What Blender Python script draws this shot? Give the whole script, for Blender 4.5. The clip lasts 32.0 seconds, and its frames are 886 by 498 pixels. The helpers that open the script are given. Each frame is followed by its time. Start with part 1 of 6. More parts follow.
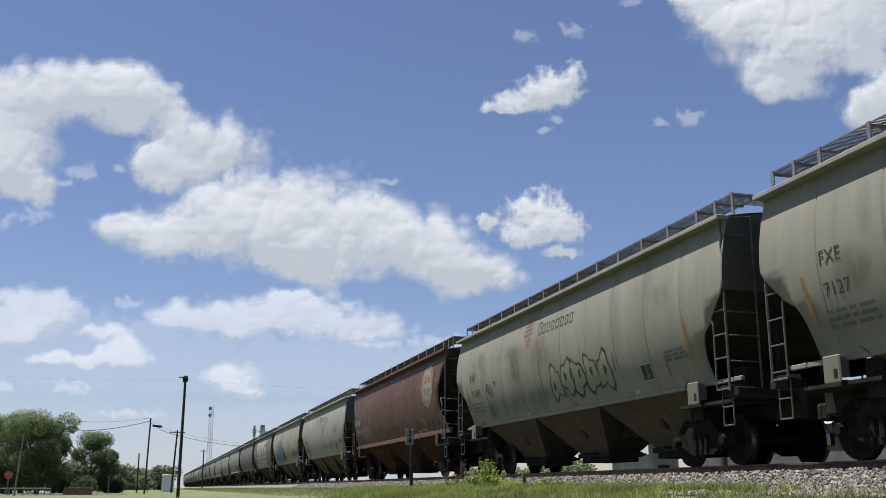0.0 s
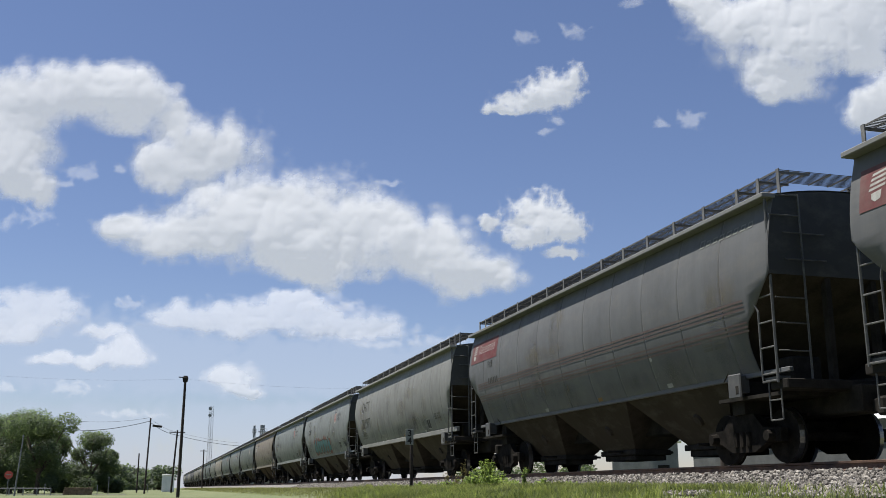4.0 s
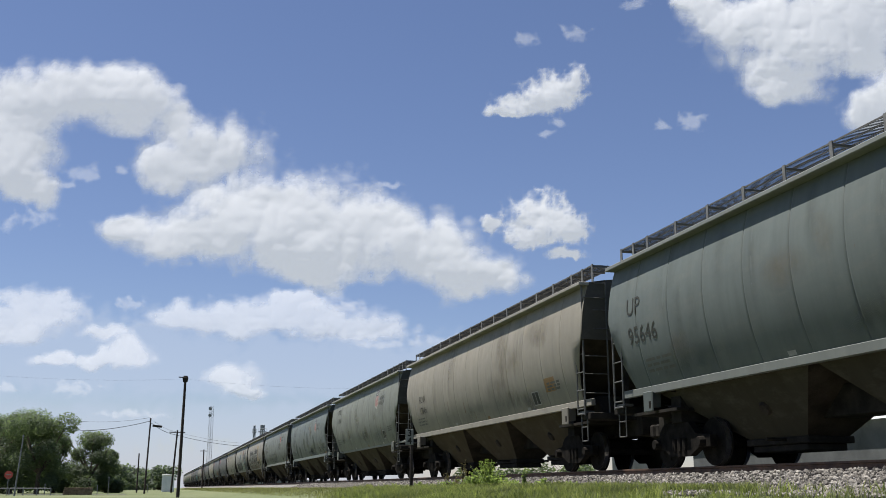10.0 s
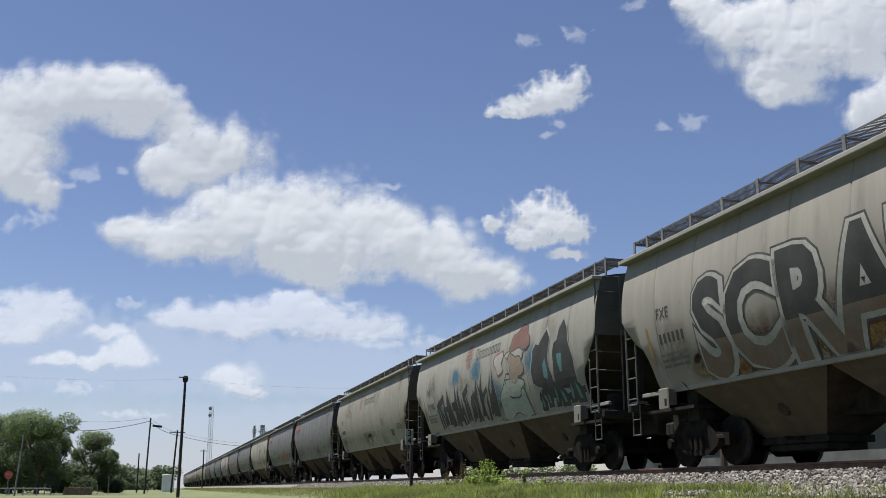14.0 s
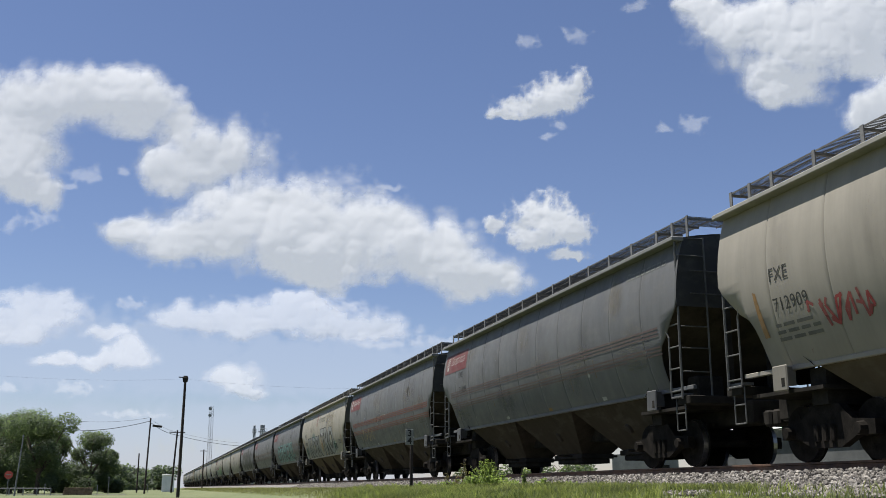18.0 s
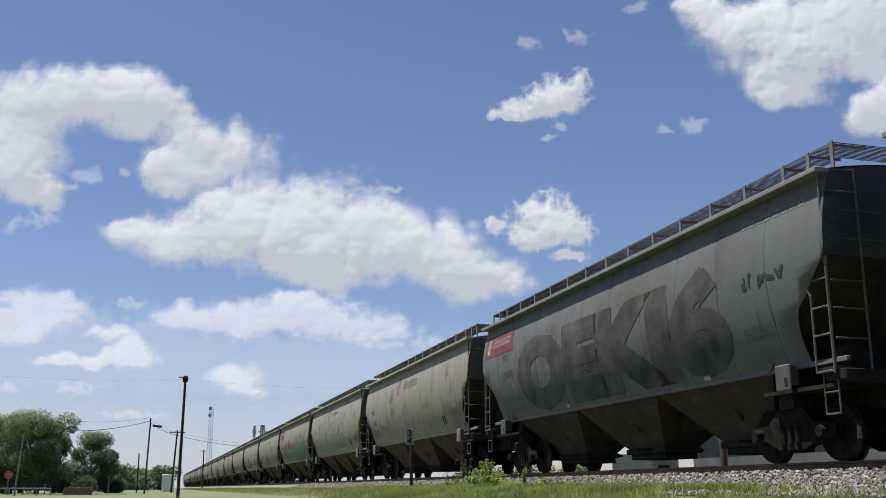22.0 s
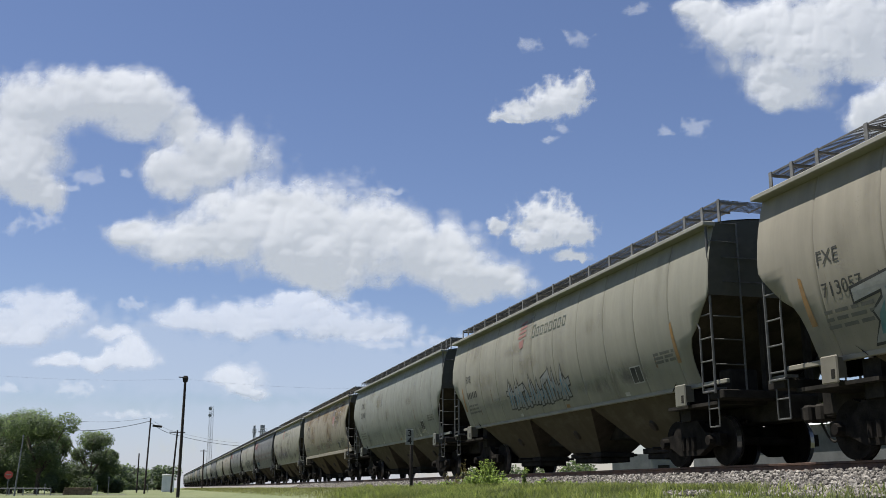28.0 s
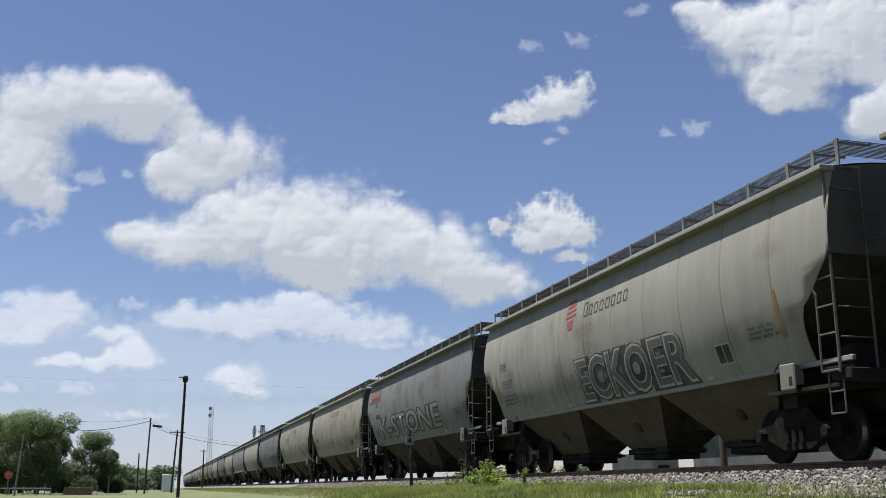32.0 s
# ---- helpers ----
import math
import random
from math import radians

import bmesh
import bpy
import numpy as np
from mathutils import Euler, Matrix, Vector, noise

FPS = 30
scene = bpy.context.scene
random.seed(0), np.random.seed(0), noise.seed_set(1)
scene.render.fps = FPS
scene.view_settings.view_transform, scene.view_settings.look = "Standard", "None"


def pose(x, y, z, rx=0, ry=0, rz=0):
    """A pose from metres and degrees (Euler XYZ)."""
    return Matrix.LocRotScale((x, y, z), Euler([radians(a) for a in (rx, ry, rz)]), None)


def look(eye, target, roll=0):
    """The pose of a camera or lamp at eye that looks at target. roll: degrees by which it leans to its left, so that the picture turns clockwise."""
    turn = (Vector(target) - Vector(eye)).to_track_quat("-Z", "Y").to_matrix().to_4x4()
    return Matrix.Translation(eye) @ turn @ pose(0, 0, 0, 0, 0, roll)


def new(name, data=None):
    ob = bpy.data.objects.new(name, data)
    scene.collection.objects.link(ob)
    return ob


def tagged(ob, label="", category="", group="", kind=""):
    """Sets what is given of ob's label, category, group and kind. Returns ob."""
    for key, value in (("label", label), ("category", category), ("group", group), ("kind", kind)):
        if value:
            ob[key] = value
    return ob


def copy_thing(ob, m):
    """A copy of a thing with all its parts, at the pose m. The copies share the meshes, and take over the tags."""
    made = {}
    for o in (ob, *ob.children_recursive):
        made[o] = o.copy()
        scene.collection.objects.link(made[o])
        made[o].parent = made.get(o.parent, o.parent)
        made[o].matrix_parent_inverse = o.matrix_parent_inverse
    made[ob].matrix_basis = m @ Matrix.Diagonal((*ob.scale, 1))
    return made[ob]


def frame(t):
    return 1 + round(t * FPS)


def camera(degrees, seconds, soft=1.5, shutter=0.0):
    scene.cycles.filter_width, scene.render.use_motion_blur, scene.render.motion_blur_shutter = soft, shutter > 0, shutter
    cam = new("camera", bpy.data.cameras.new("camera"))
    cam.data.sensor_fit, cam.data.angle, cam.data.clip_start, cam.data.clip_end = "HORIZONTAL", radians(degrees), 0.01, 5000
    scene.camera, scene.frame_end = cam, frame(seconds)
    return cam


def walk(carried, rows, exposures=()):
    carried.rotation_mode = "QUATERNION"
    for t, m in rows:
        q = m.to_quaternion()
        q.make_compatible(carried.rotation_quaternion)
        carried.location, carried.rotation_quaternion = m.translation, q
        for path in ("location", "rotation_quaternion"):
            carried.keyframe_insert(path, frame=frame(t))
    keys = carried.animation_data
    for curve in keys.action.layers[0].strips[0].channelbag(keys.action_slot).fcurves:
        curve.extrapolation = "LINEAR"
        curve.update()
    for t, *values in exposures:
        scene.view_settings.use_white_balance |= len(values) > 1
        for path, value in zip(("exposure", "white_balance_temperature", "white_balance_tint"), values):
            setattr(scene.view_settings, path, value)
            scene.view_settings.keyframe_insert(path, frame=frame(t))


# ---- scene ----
# Plan: z = 0 at the lens; the track runs along +y at x = TRACK_X, rail tops at z = RAIL_Z.
TRACK_X, RAIL_Z, FIELD_Z = 11.01, 0.406, -0.65
SPEED = 23.9                       # metres a second, towards -y
CURVE_Y, CURVE_R = 410.0, 500.0    # from here on the line bends away to +x
PITCH, YAW = 13.5, 15.56
cam = camera(48.0, 32.0, soft=0.75)
EYE = Vector((0, 0, 0))
AIM = Vector((math.sin(radians(YAW)) * math.cos(radians(PITCH)), math.cos(radians(YAW)) * math.cos(radians(PITCH)), math.sin(radians(PITCH))))
walk(cam, [(0, look(EYE, EYE + AIM)), (32, look(EYE, EYE + AIM))], exposures=[(0, 1.0), (32, 1.0)])

# ---- light: high summer sun, hazy blue sky ----
SUN_WAY = Vector((-0.30, 0.11, 1.0)).normalized()     # towards the sun
world = bpy.data.worlds.new("sky")
scene.world = world
world.use_nodes = True
wn = world.node_tree
sky = wn.nodes.new("ShaderNodeTexSky")
sky.sky_type, sky.sun_disc = "NISHITA", False
sky.sun_elevation = math.asin(SUN_WAY.z)
sky.sun_rotation = math.atan2(SUN_WAY.x, SUN_WAY.y)
sky.air_density, sky.dust_density, sky.ozone_density = 1.0, 0.35, 4.5
wn.nodes["Background"].inputs["Strength"].default_value = 0.0525
haze = wn.nodes.new("ShaderNodeMix")          # a slightly violet summer blue
haze.data_type, haze.blend_type = "RGBA", "MULTIPLY"
haze.inputs[0].default_value, haze.inputs[7].default_value = 1.0, (1.06, 0.96, 1.025, 1)
wn.links.new(sky.outputs[0], haze.inputs[6])
wn.links.new(haze.outputs[2], wn.nodes["Background"].inputs["Color"])
sun = new("sun", bpy.data.lights.new("sun", "SUN"))
sun.data.energy, sun.data.angle, sun.data.color = 5.0, radians(0.53), (1.0, 0.962, 0.91)
sun.matrix_world = look(SUN_WAY * 50, (0, 0, 0))


# ---- materials ----
class Mat:
    """A small builder for node materials in object space."""

    def __init__(self, name, rough=0.7, metal=0.0):
        self.m = bpy.data.materials.new(name)
        self.m.use_nodes = True
        self.t = self.m.node_tree
        self.b = self.t.nodes["Principled BSDF"]
        self.b.inputs["Roughness"].default_value = rough
        self.b.inputs["Metallic"].default_value = metal
        self.co = self.t.nodes.new("ShaderNodeTexCoord").outputs["Object"]

    def node(self, kind, **values):
        n = self.t.nodes.new(kind)
        for k, v in values.items():
            n.inputs[k].default_value = v
        return n

    def link(self, a, b):
        self.t.links.new(a, b)

    def space(self, scale=(1, 1, 1), shift=None):
        n = self.node("ShaderNodeMapping", Scale=scale)
        self.link(self.co, n.inputs["Vector"])
        if shift is not None:
            self.link(shift, n.inputs["Location"])
        return n.outputs[0]

    def noise(self, scale, detail=4.0, rough=0.6, vec=None):
        n = self.node("ShaderNodeTexNoise", Scale=scale, Detail=detail, Roughness=rough)
        self.link(vec or self.co, n.inputs["Vector"])
        return n.outputs["Fac"]

    def ramp(self, fac, stops):
        n = self.t.nodes.new("ShaderNodeValToRGB")
        e = n.color_ramp.elements
        while len(e) < len(stops):
            e.new(0.5)
        for i, (p, c) in enumerate(stops):
            e[i].position = p
            e[i].color = (*c, 1) if len(c) == 3 else (c[0], c[0], c[0], 1)
        self.link(fac, n.inputs["Fac"])
        return n.outputs["Color"]

    def mix(self, fac, a, b, mode="MIX"):
        n = self.t.nodes.new("ShaderNodeMix")
        n.data_type, n.blend_type = "RGBA", mode
        for v, s in ((fac, n.inputs[0]), (a, n.inputs[6]), (b, n.inputs[7])):
            if isinstance(v, (int, float)):
                s.default_value = v
            elif isinstance(v, tuple):
                s.default_value = (*v, 1)
            else:
                self.link(v, s)
        return n.outputs[2]

    def bump(self, height, strength=0.3, dist=0.02):
        n = self.node("ShaderNodeBump", Strength=strength, Distance=dist)
        self.link(height, n.inputs["Height"])
        self.link(n.outputs[0], self.b.inputs["Normal"])

    def color(self, c):
        if isinstance(c, tuple):
            self.b.inputs["Base Color"].default_value = (*c, 1)
        else:
            self.link(c, self.b.inputs["Base Color"])
        return self


def haze_material(name, color, most):
    """A film of dust, rust or spray that thins out to nothing at its rim."""
    k = Mat(name, 0.75)
    k.b.inputs["Specular IOR Level"].default_value = 0.15
    cover = k.t.nodes.new("ShaderNodeAttribute")
    cover.attribute_name = "cover"
    k.color(tuple(0.6 * c for c in color))
    n = k.ramp(k.noise(1.5, 5, 0.6, k.space((1, 1.5, 0.9))), [(0.3, (0.0,)), (0.7, (most,))])
    m = k.t.nodes.new("ShaderNodeMath")
    m.operation = "MULTIPLY"
    k.link(n, m.inputs[0])
    k.link(cover.outputs["Fac"], m.inputs[1])
    k.link(m.outputs[0], k.b.inputs["Alpha"])
    return k.m


def two_tone(name, a, b, scale=6.0, rough=0.8, metal=0.0, bump=0.25, dist=0.01, fine=40.0, gloss=0.5):
    """A surface that varies between two colours at two scales, with fine relief."""
    k = Mat(name, rough, metal)
    big = k.ramp(k.noise(scale, 5), [(0.35, a), (0.68, b)])
    small = k.ramp(k.noise(fine, 3), [(0.3, (0.82,)), (0.7, (1.12,))])
    k.color(k.mix(1.0, big, small, "MULTIPLY"))
    k.bump(k.noise(fine, 4), bump, dist)
    k.b.inputs["Specular IOR Level"].default_value = gloss
    return k.m


def paint_material(name="railcar_paint", gloss=0.22):
    """Faded railcar paint in the object's own colour: streaks, dust, chips of rust."""
    k = Mat(name, 0.62)
    info = k.t.nodes.new("ShaderNodeObjectInfo")
    shift = k.node("ShaderNodeCombineXYZ")
    mul = k.t.nodes.new("ShaderNodeMath")
    mul.operation, mul.inputs[1].default_value = "MULTIPLY", 37.0
    k.link(info.outputs["Random"], mul.inputs[0])
    k.link(mul.outputs[0], shift.inputs[1])
    streak = k.ramp(k.noise(1.0, 6, 0.65, k.space((0.2, 3.0, 0.35), shift.outputs[0])), [(0.3, (0.87,)), (0.66, (1.06,))])
    cloud = k.ramp(k.noise(0.8, 5, 0.6, k.space((1, 1, 1), shift.outputs[0])), [(0.3, (0.92,)), (0.7, (1.06,))])
    base = k.mix(1.0, k.mix(1.0, info.outputs["Color"], streak, "MULTIPLY"), cloud, "MULTIPLY")
    dust = k.ramp(k.noise(2.2, 6, 0.7, k.space((1, 0.6, 1.5), shift.outputs[0])), [(0.50, (0.0,)), (0.8, (0.26,))])
    base = k.mix(dust, base, (0.18, 0.165, 0.138))
    rust = k.ramp(k.noise(7.0, 8, 0.75, k.space((1, 1, 0.45), shift.outputs[0])), [(0.66, (0.0,)), (0.74, (0.8,))])
    base = k.mix(rust, base, (0.11, 0.055, 0.028))
    k.color(base)
    k.link(k.ramp(k.noise(3.0, 4), [(0.3, (0.5,)), (0.7, (0.68,))]), k.b.inputs["Roughness"])
    k.b.inputs["Specular IOR Level"].default_value = gloss
    k.bump(k.noise(1.6, 3, 0.5, k.space((1, 1.6, 0.8), shift.outputs[0])), 0.22, 0.02)
    return k.m


def decal_material(name, color, wear=0.5):
    """Sprayed or stencilled paint, a little worn."""
    color = tuple(0.6 * c for c in color)
    k = Mat(name, 0.65)
    k.b.inputs["Specular IOR Level"].default_value = 0.15
    n = k.ramp(k.noise(9.0, 6, 0.7), [(0.35, tuple(c * 0.72 for c in color)), (0.65, color)])
    n = k.mix(k.ramp(k.noise(1.3, 5, 0.65), [(0.35, (0.08,)), (0.7, (min(0.55, wear),))]), n, (0.155, 0.15, 0.128))
    k.color(k.mix(k.ramp(k.noise(30.0, 4), [(0.62, (0.0,)), (0.72, (wear,))]), n, (0.155, 0.15, 0.128)))
    return k.m


PAINT = paint_material()
DUSTY = paint_material("dust_caked_paint", 0.0)
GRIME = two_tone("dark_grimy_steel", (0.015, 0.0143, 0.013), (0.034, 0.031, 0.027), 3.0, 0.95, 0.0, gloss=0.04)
# shade below the cars is put into the UNDER tone
UNDER = two_tone("shade_toned_dusty_underframe", (0.024, 0.02, 0.016), (0.052, 0.043, 0.034), 2.0, 0.9, 0.0, gloss=0.1)
GALV = two_tone("galvanised_steel", (0.132, 0.138, 0.144), (0.216, 0.222, 0.228), 8.0, 0.5, 0.6)
GRATE = two_tone("weathered_steel_grating", (0.045, 0.044, 0.042), (0.09, 0.088, 0.084), 8.0, 0.8, 0.0)
BRACKET = two_tone("dull_bracket_steel", (0.0832, 0.0832, 0.0819), (0.141, 0.141, 0.138), 6.0, 0.7, 0.0)
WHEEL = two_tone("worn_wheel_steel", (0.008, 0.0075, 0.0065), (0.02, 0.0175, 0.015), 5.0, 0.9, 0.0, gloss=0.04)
TREAD = two_tone("polished_wheel_tread", (0.2, 0.192, 0.184), (0.32, 0.312, 0.304), 5.0, 0.3, 0.9)
RAIL = two_tone("rusty_rail_steel", (0.05, 0.03, 0.022), (0.12, 0.07, 0.045), 4.0, 0.7, 0.4)
STONE = two_tone("crushed_limestone", (0.126, 0.115, 0.105), (0.294, 0.273, 0.252), 5.0, 0.95, 0.0, 0.4)
POLE = two_tone("weathered_pole_timber", (0.0192, 0.0141, 0.0128), (0.048, 0.0352, 0.0288), 3.0, 0.9)
GREY_STEEL = two_tone("grey_lattice_steel", (0.146, 0.158, 0.176), (0.234, 0.246, 0.263), 2.0, 0.6, 0.3)
WHITE_METAL = two_tone("white_sheet_metal", (0.66, 0.67, 0.68), (0.82, 0.82, 0.82), 0.6, 0.5)
WALL_GREY = two_tone("dull_grey_siding", (0.04, 0.042, 0.042), (0.075, 0.078, 0.077), 0.8, 0.8)
BARK = two_tone("grey_brown_bark", (0.05, 0.04, 0.03), (0.12, 0.095, 0.07), 3.0, 0.95)
SIGN_FACE = two_tone("dull_grey_sign_plate", (0.19, 0.2, 0.19), (0.27, 0.28, 0.26), 6.0, 0.6)
BLACK = decal_material("black_stencil_paint", (0.02, 0.02, 0.022), 0.3)
RED_SIGN = two_tone("faded_red_sign_face", (0.42, 0.05, 0.04), (0.55, 0.09, 0.07), 4.0, 0.5)


def leaf_material(name, dark, light, scale=0.9, uneven=0.25):
    k = Mat(name, 0.6)
    g = k.t.nodes.new("ShaderNodeNewGeometry")
    tone = k.ramp(g.outputs["Random Per Island"], [(0.0, dark), (1.0, light)])
    patch = k.ramp(k.noise(scale, 3), [(0.3, (0.95 - uneven,)), (0.7, (0.95 + uneven,))])
    k.color(k.mix(1.0, tone, patch, "MULTIPLY"))
    glow = k.t.nodes.new("ShaderNodeBsdfTranslucent")          # light that comes through the leaf
    lit = k.mix(1.0, k.mix(1.0, tone, patch, "MULTIPLY"), (1.5, 1.6, 0.9), "MULTIPLY")
    k.link(lit, glow.inputs["Color"])
    both = k.node("ShaderNodeMixShader", Fac=0.62)
    k.link(k.b.outputs[0], both.inputs[1])
    k.link(glow.outputs[0], both.inputs[2])
    k.link(both.outputs[0], k.t.nodes["Material Output"].inputs["Surface"])
    return k.m


LEAF = leaf_material("broad_tree_leaves", (0.066, 0.09, 0.056), (0.092, 0.12, 0.07), 0.3)
# distance haze is put into this paler, bluer leaf colour
LEAF_FAR = leaf_material("haze_tinted_far_foliage", (0.075, 0.098, 0.075), (0.098, 0.124, 0.092), 0.1)
WEED = leaf_material("bright_weed_leaves", (0.09, 0.13, 0.045), (0.23, 0.285, 0.105), 2.0)
GRASS = leaf_material("summer_grass_blades", (0.0768, 0.105, 0.0358), (0.195, 0.207, 0.087), 0.6, 0.45)
TUFT = leaf_material("yellow_green_tufts", (0.0768, 0.102, 0.0358), (0.225, 0.236, 0.108), 0.9, 0.4)
DRY_GRASS = leaf_material("sun_dried_grass", (0.103, 0.109, 0.0517), (0.201, 0.196, 0.103), 0.4, 0.35)
DRY = leaf_material("dry_seed_stalks", (0.0784, 0.0672, 0.0392), (0.168, 0.14, 0.084), 2.0)


def ground_material():
    k = Mat("mown_summer_grass", 0.95)
    a = k.ramp(k.noise(0.08, 6, 0.6), [(0.3, (0.062, 0.082, 0.028)), (0.5, (0.088, 0.105, 0.04)), (0.75, (0.13, 0.128, 0.062))])
    b = k.ramp(k.noise(2.5, 6, 0.7), [(0.3, (0.75,)), (0.7, (1.2,))])
    k.color(k.mix(1.0, a, b, "MULTIPLY"))
    k.bump(k.noise(12.0, 5), 0.6, 0.05)
    return k.m


GROUND = ground_material()
GRAVEL = two_tone("packed_ballast_bed", (0.0655, 0.0601, 0.0546), (0.197, 0.186, 0.169), 18.0, 0.95, 0.0, 0.9, 0.03, 25.0)
ROAD = two_tone("pale_worn_asphalt", (0.0491, 0.0491, 0.048), (0.0819, 0.0792, 0.0764), 0.8, 0.9)


# ---- mesh helpers ----
def link_mesh(name, bm, material, parent=None, label="", smooth=False):
    me = bpy.data.meshes.new(name)
    bm.to_mesh(me)
    bm.free()
    me.materials.append(material)
    if smooth:
        me.shade_smooth()
    ob = new(name, me)
    if parent is not None:
        ob.parent = parent
    if label:
        ob["label"] = label
    return ob


def part(name, bm, material, parent, label="", smooth=False):
    """One mesh object under a thing or a part."""
    return link_mesh(name, bm, material, parent, label, smooth)


def box(bm, x0, x1, y0, y1, z0, z1, bev=0.0):
    r = bmesh.ops.create_cube(bm, size=1.0, matrix=Matrix.LocRotScale(((x0 + x1) / 2, (y0 + y1) / 2, (z0 + z1) / 2), None, (x1 - x0, y1 - y0, z1 - z0)))
    if bev:
        es = list({e for v in r["verts"] for e in v.link_edges})
        bmesh.ops.bevel(bm, geom=es, offset=bev, segments=1, affect="EDGES")
    return bm


def rod(bm, a, b, r0, r1=None, seg=8):
    """A tapered round bar from a to b."""
    a, b = Vector(a), Vector(b)
    d = b - a
    m = Matrix.Translation((a + b) / 2) @ d.to_track_quat("Z", "Y").to_matrix().to_4x4()
    bmesh.ops.create_cone(bm, cap_ends=True, segments=seg, radius1=r0, radius2=r0 if r1 is None else r1, depth=d.length, matrix=m)
    return bm


def prism(bm, pts, x0, x1):
    """A plate: the outline pts in (y, z), from x0 to x1."""
    a = [bm.verts.new((x0, y, z)) for y, z in pts]
    b = [bm.verts.new((x1, y, z)) for y, z in pts]
    bm.faces.new(a)
    bm.faces.new(b[::-1])
    n = len(pts)
    for i in range(n):
        bm.faces.new((a[i], b[i], b[(i + 1) % n], a[(i + 1) % n]))
    bmesh.ops.recalc_face_normals(bm, faces=bm.faces)
    return bm


def grid_mesh(name, xs, ys, zf, material):
    """A height sheet over xs and ys."""
    verts = [(x, y, zf(x, y)) for y in ys for x in xs]
    n = len(xs)
    faces = [(j * n + i, j * n + i + 1, (j + 1) * n + i + 1, (j + 1) * n + i) for j in range(len(ys) - 1) for i in range(n - 1)]
    me = bpy.data.meshes.new(name)
    me.from_pydata(verts, [], faces)
    me.materials.append(material)
    me.shade_smooth()
    return new(name, me)


# ---- the line's course ----
def on_line(s):
    """Place and heading (turn about z) at s metres along the track's centre line."""
    if s <= CURVE_Y:
        return TRACK_X, s, 0.0
    a = (s - CURVE_Y) / CURVE_R
    return TRACK_X + CURVE_R * (1 - math.cos(a)), CURVE_Y + CURVE_R * math.sin(a), -a


# ---- ground ----
def ground_z(x, y):
    """Flat field, rising to a verge beside the track and falling again behind it."""
    def ease(a, b, t):
        t = min(1, max(0, (t - a) / (b - a)))
        return t * t * (3 - 2 * t)
    z = FIELD_Z + 0.585 * ease(3.0, 7.6, x)
    z += -0.05 * ease(20, 60, x)
    fade = 1 - ease(330, 420, y)
    far = FIELD_Z + 0.585 * ease(3.0, 7.6, x - max(0, y - CURVE_Y) ** 2 / (2 * CURVE_R))
    return z * fade + far * (1 - fade) if y > 330 else z


gx = [-3200, -900, -300, -120, -60, -30, -15, -8, -4, -1, 1, 2, 3, 3.8, 4.6, 5.4, 6.2, 7.0, 7.8, 9, 11, 14, 18, 24, 32, 45, 70, 140, 320, 900, 3200]
gy = [-3200, -900, -300, -120, -60, -30, -15, -8, 0, 8, 15, 22, 30, 40, 55, 75, 100, 140, 190, 250, 320, 380, 420, 470, 560, 700, 1000, 1700, 3200]
ground = tagged(grid_mesh("ground", gx, gy, ground_z, GROUND), "level field of sun-bleached mown summer grass", "ground", kind="structure")


def bed_z(d):
    """Ballast section at d metres from the centre line."""
    d = abs(d)
    return RAIL_Z - 0.17 if d < 1.55 else max(RAIL_Z - 0.17 - (d - 1.55) * 0.42, -0.10)


def swept(name, section, stations, material):
    """A section of (d, z) points swept along the line."""
    verts, faces, n = [], [], len(section)
    for s in stations:
        x, y, a = on_line(s)
        for d, z in section:
            verts.append((x + d * math.cos(a), y + d * math.sin(a), z))
    for j in range(len(stations) - 1):
        for i in range(n - 1):
            faces.append((j * n + i, j * n + i + 1, (j + 1) * n + i + 1, (j + 1) * n + i))
    me = bpy.data.meshes.new(name)
    me.from_pydata(verts, [], faces)
    me.materials.append(material)
    return new(name, me)


stations = [-900, -200, -50, 0, 20, 40, 80, 160, 280] + [CURVE_Y + 20 * i for i in range(50)]
bed = [(d, bed_z(d)) for d in (-2.35, -2.0, -1.55, 0, 1.55, 2.0, 2.35)]
BED = tagged(swept("ballast_bed", bed, stations, GRAVEL), "grey crushed-stone ballast bed under the track", "ballast", kind="structure")
for side in (-1, 1):
    c = side * 0.7525
    sec = [(c - 0.07, -0.155), (c - 0.07, -0.14), (c - 0.012, -0.12), (c - 0.012, -0.045), (c - 0.036, -0.035), (c - 0.036, -0.004), (c - 0.028, 0),
           (c + 0.028, 0), (c + 0.036, -0.004), (c + 0.036, -0.035), (c + 0.012, -0.045), (c + 0.012, -0.12), (c + 0.07, -0.14), (c + 0.07, -0.155), (c - 0.07, -0.155)]
    tagged(swept("rail", [(d, RAIL_Z + z) for d, z in sec], stations, RAIL), "rusty steel rail on timber sleepers", "rail", "running rails", "structure")


# ---- covered hopper cars ----
SIDE_Z0, SIDE_Z1 = 1.62, 4.33      # foot and head of the side sheets above the rail


def foot_z(kind):
    return 1.50 if kind == "smooth" else SIDE_Z0


def side_w(z):
    """Half width of the bulged body at height z."""
    v = (z - SIDE_Z0) / (SIDE_Z1 - SIDE_Z0)
    return 1.60 - 0.20 * ((v - 0.55) / 0.45) ** 2 if v > 0.55 else 1.60 - 0.31 * ((0.55 - v) / 0.55) ** 2


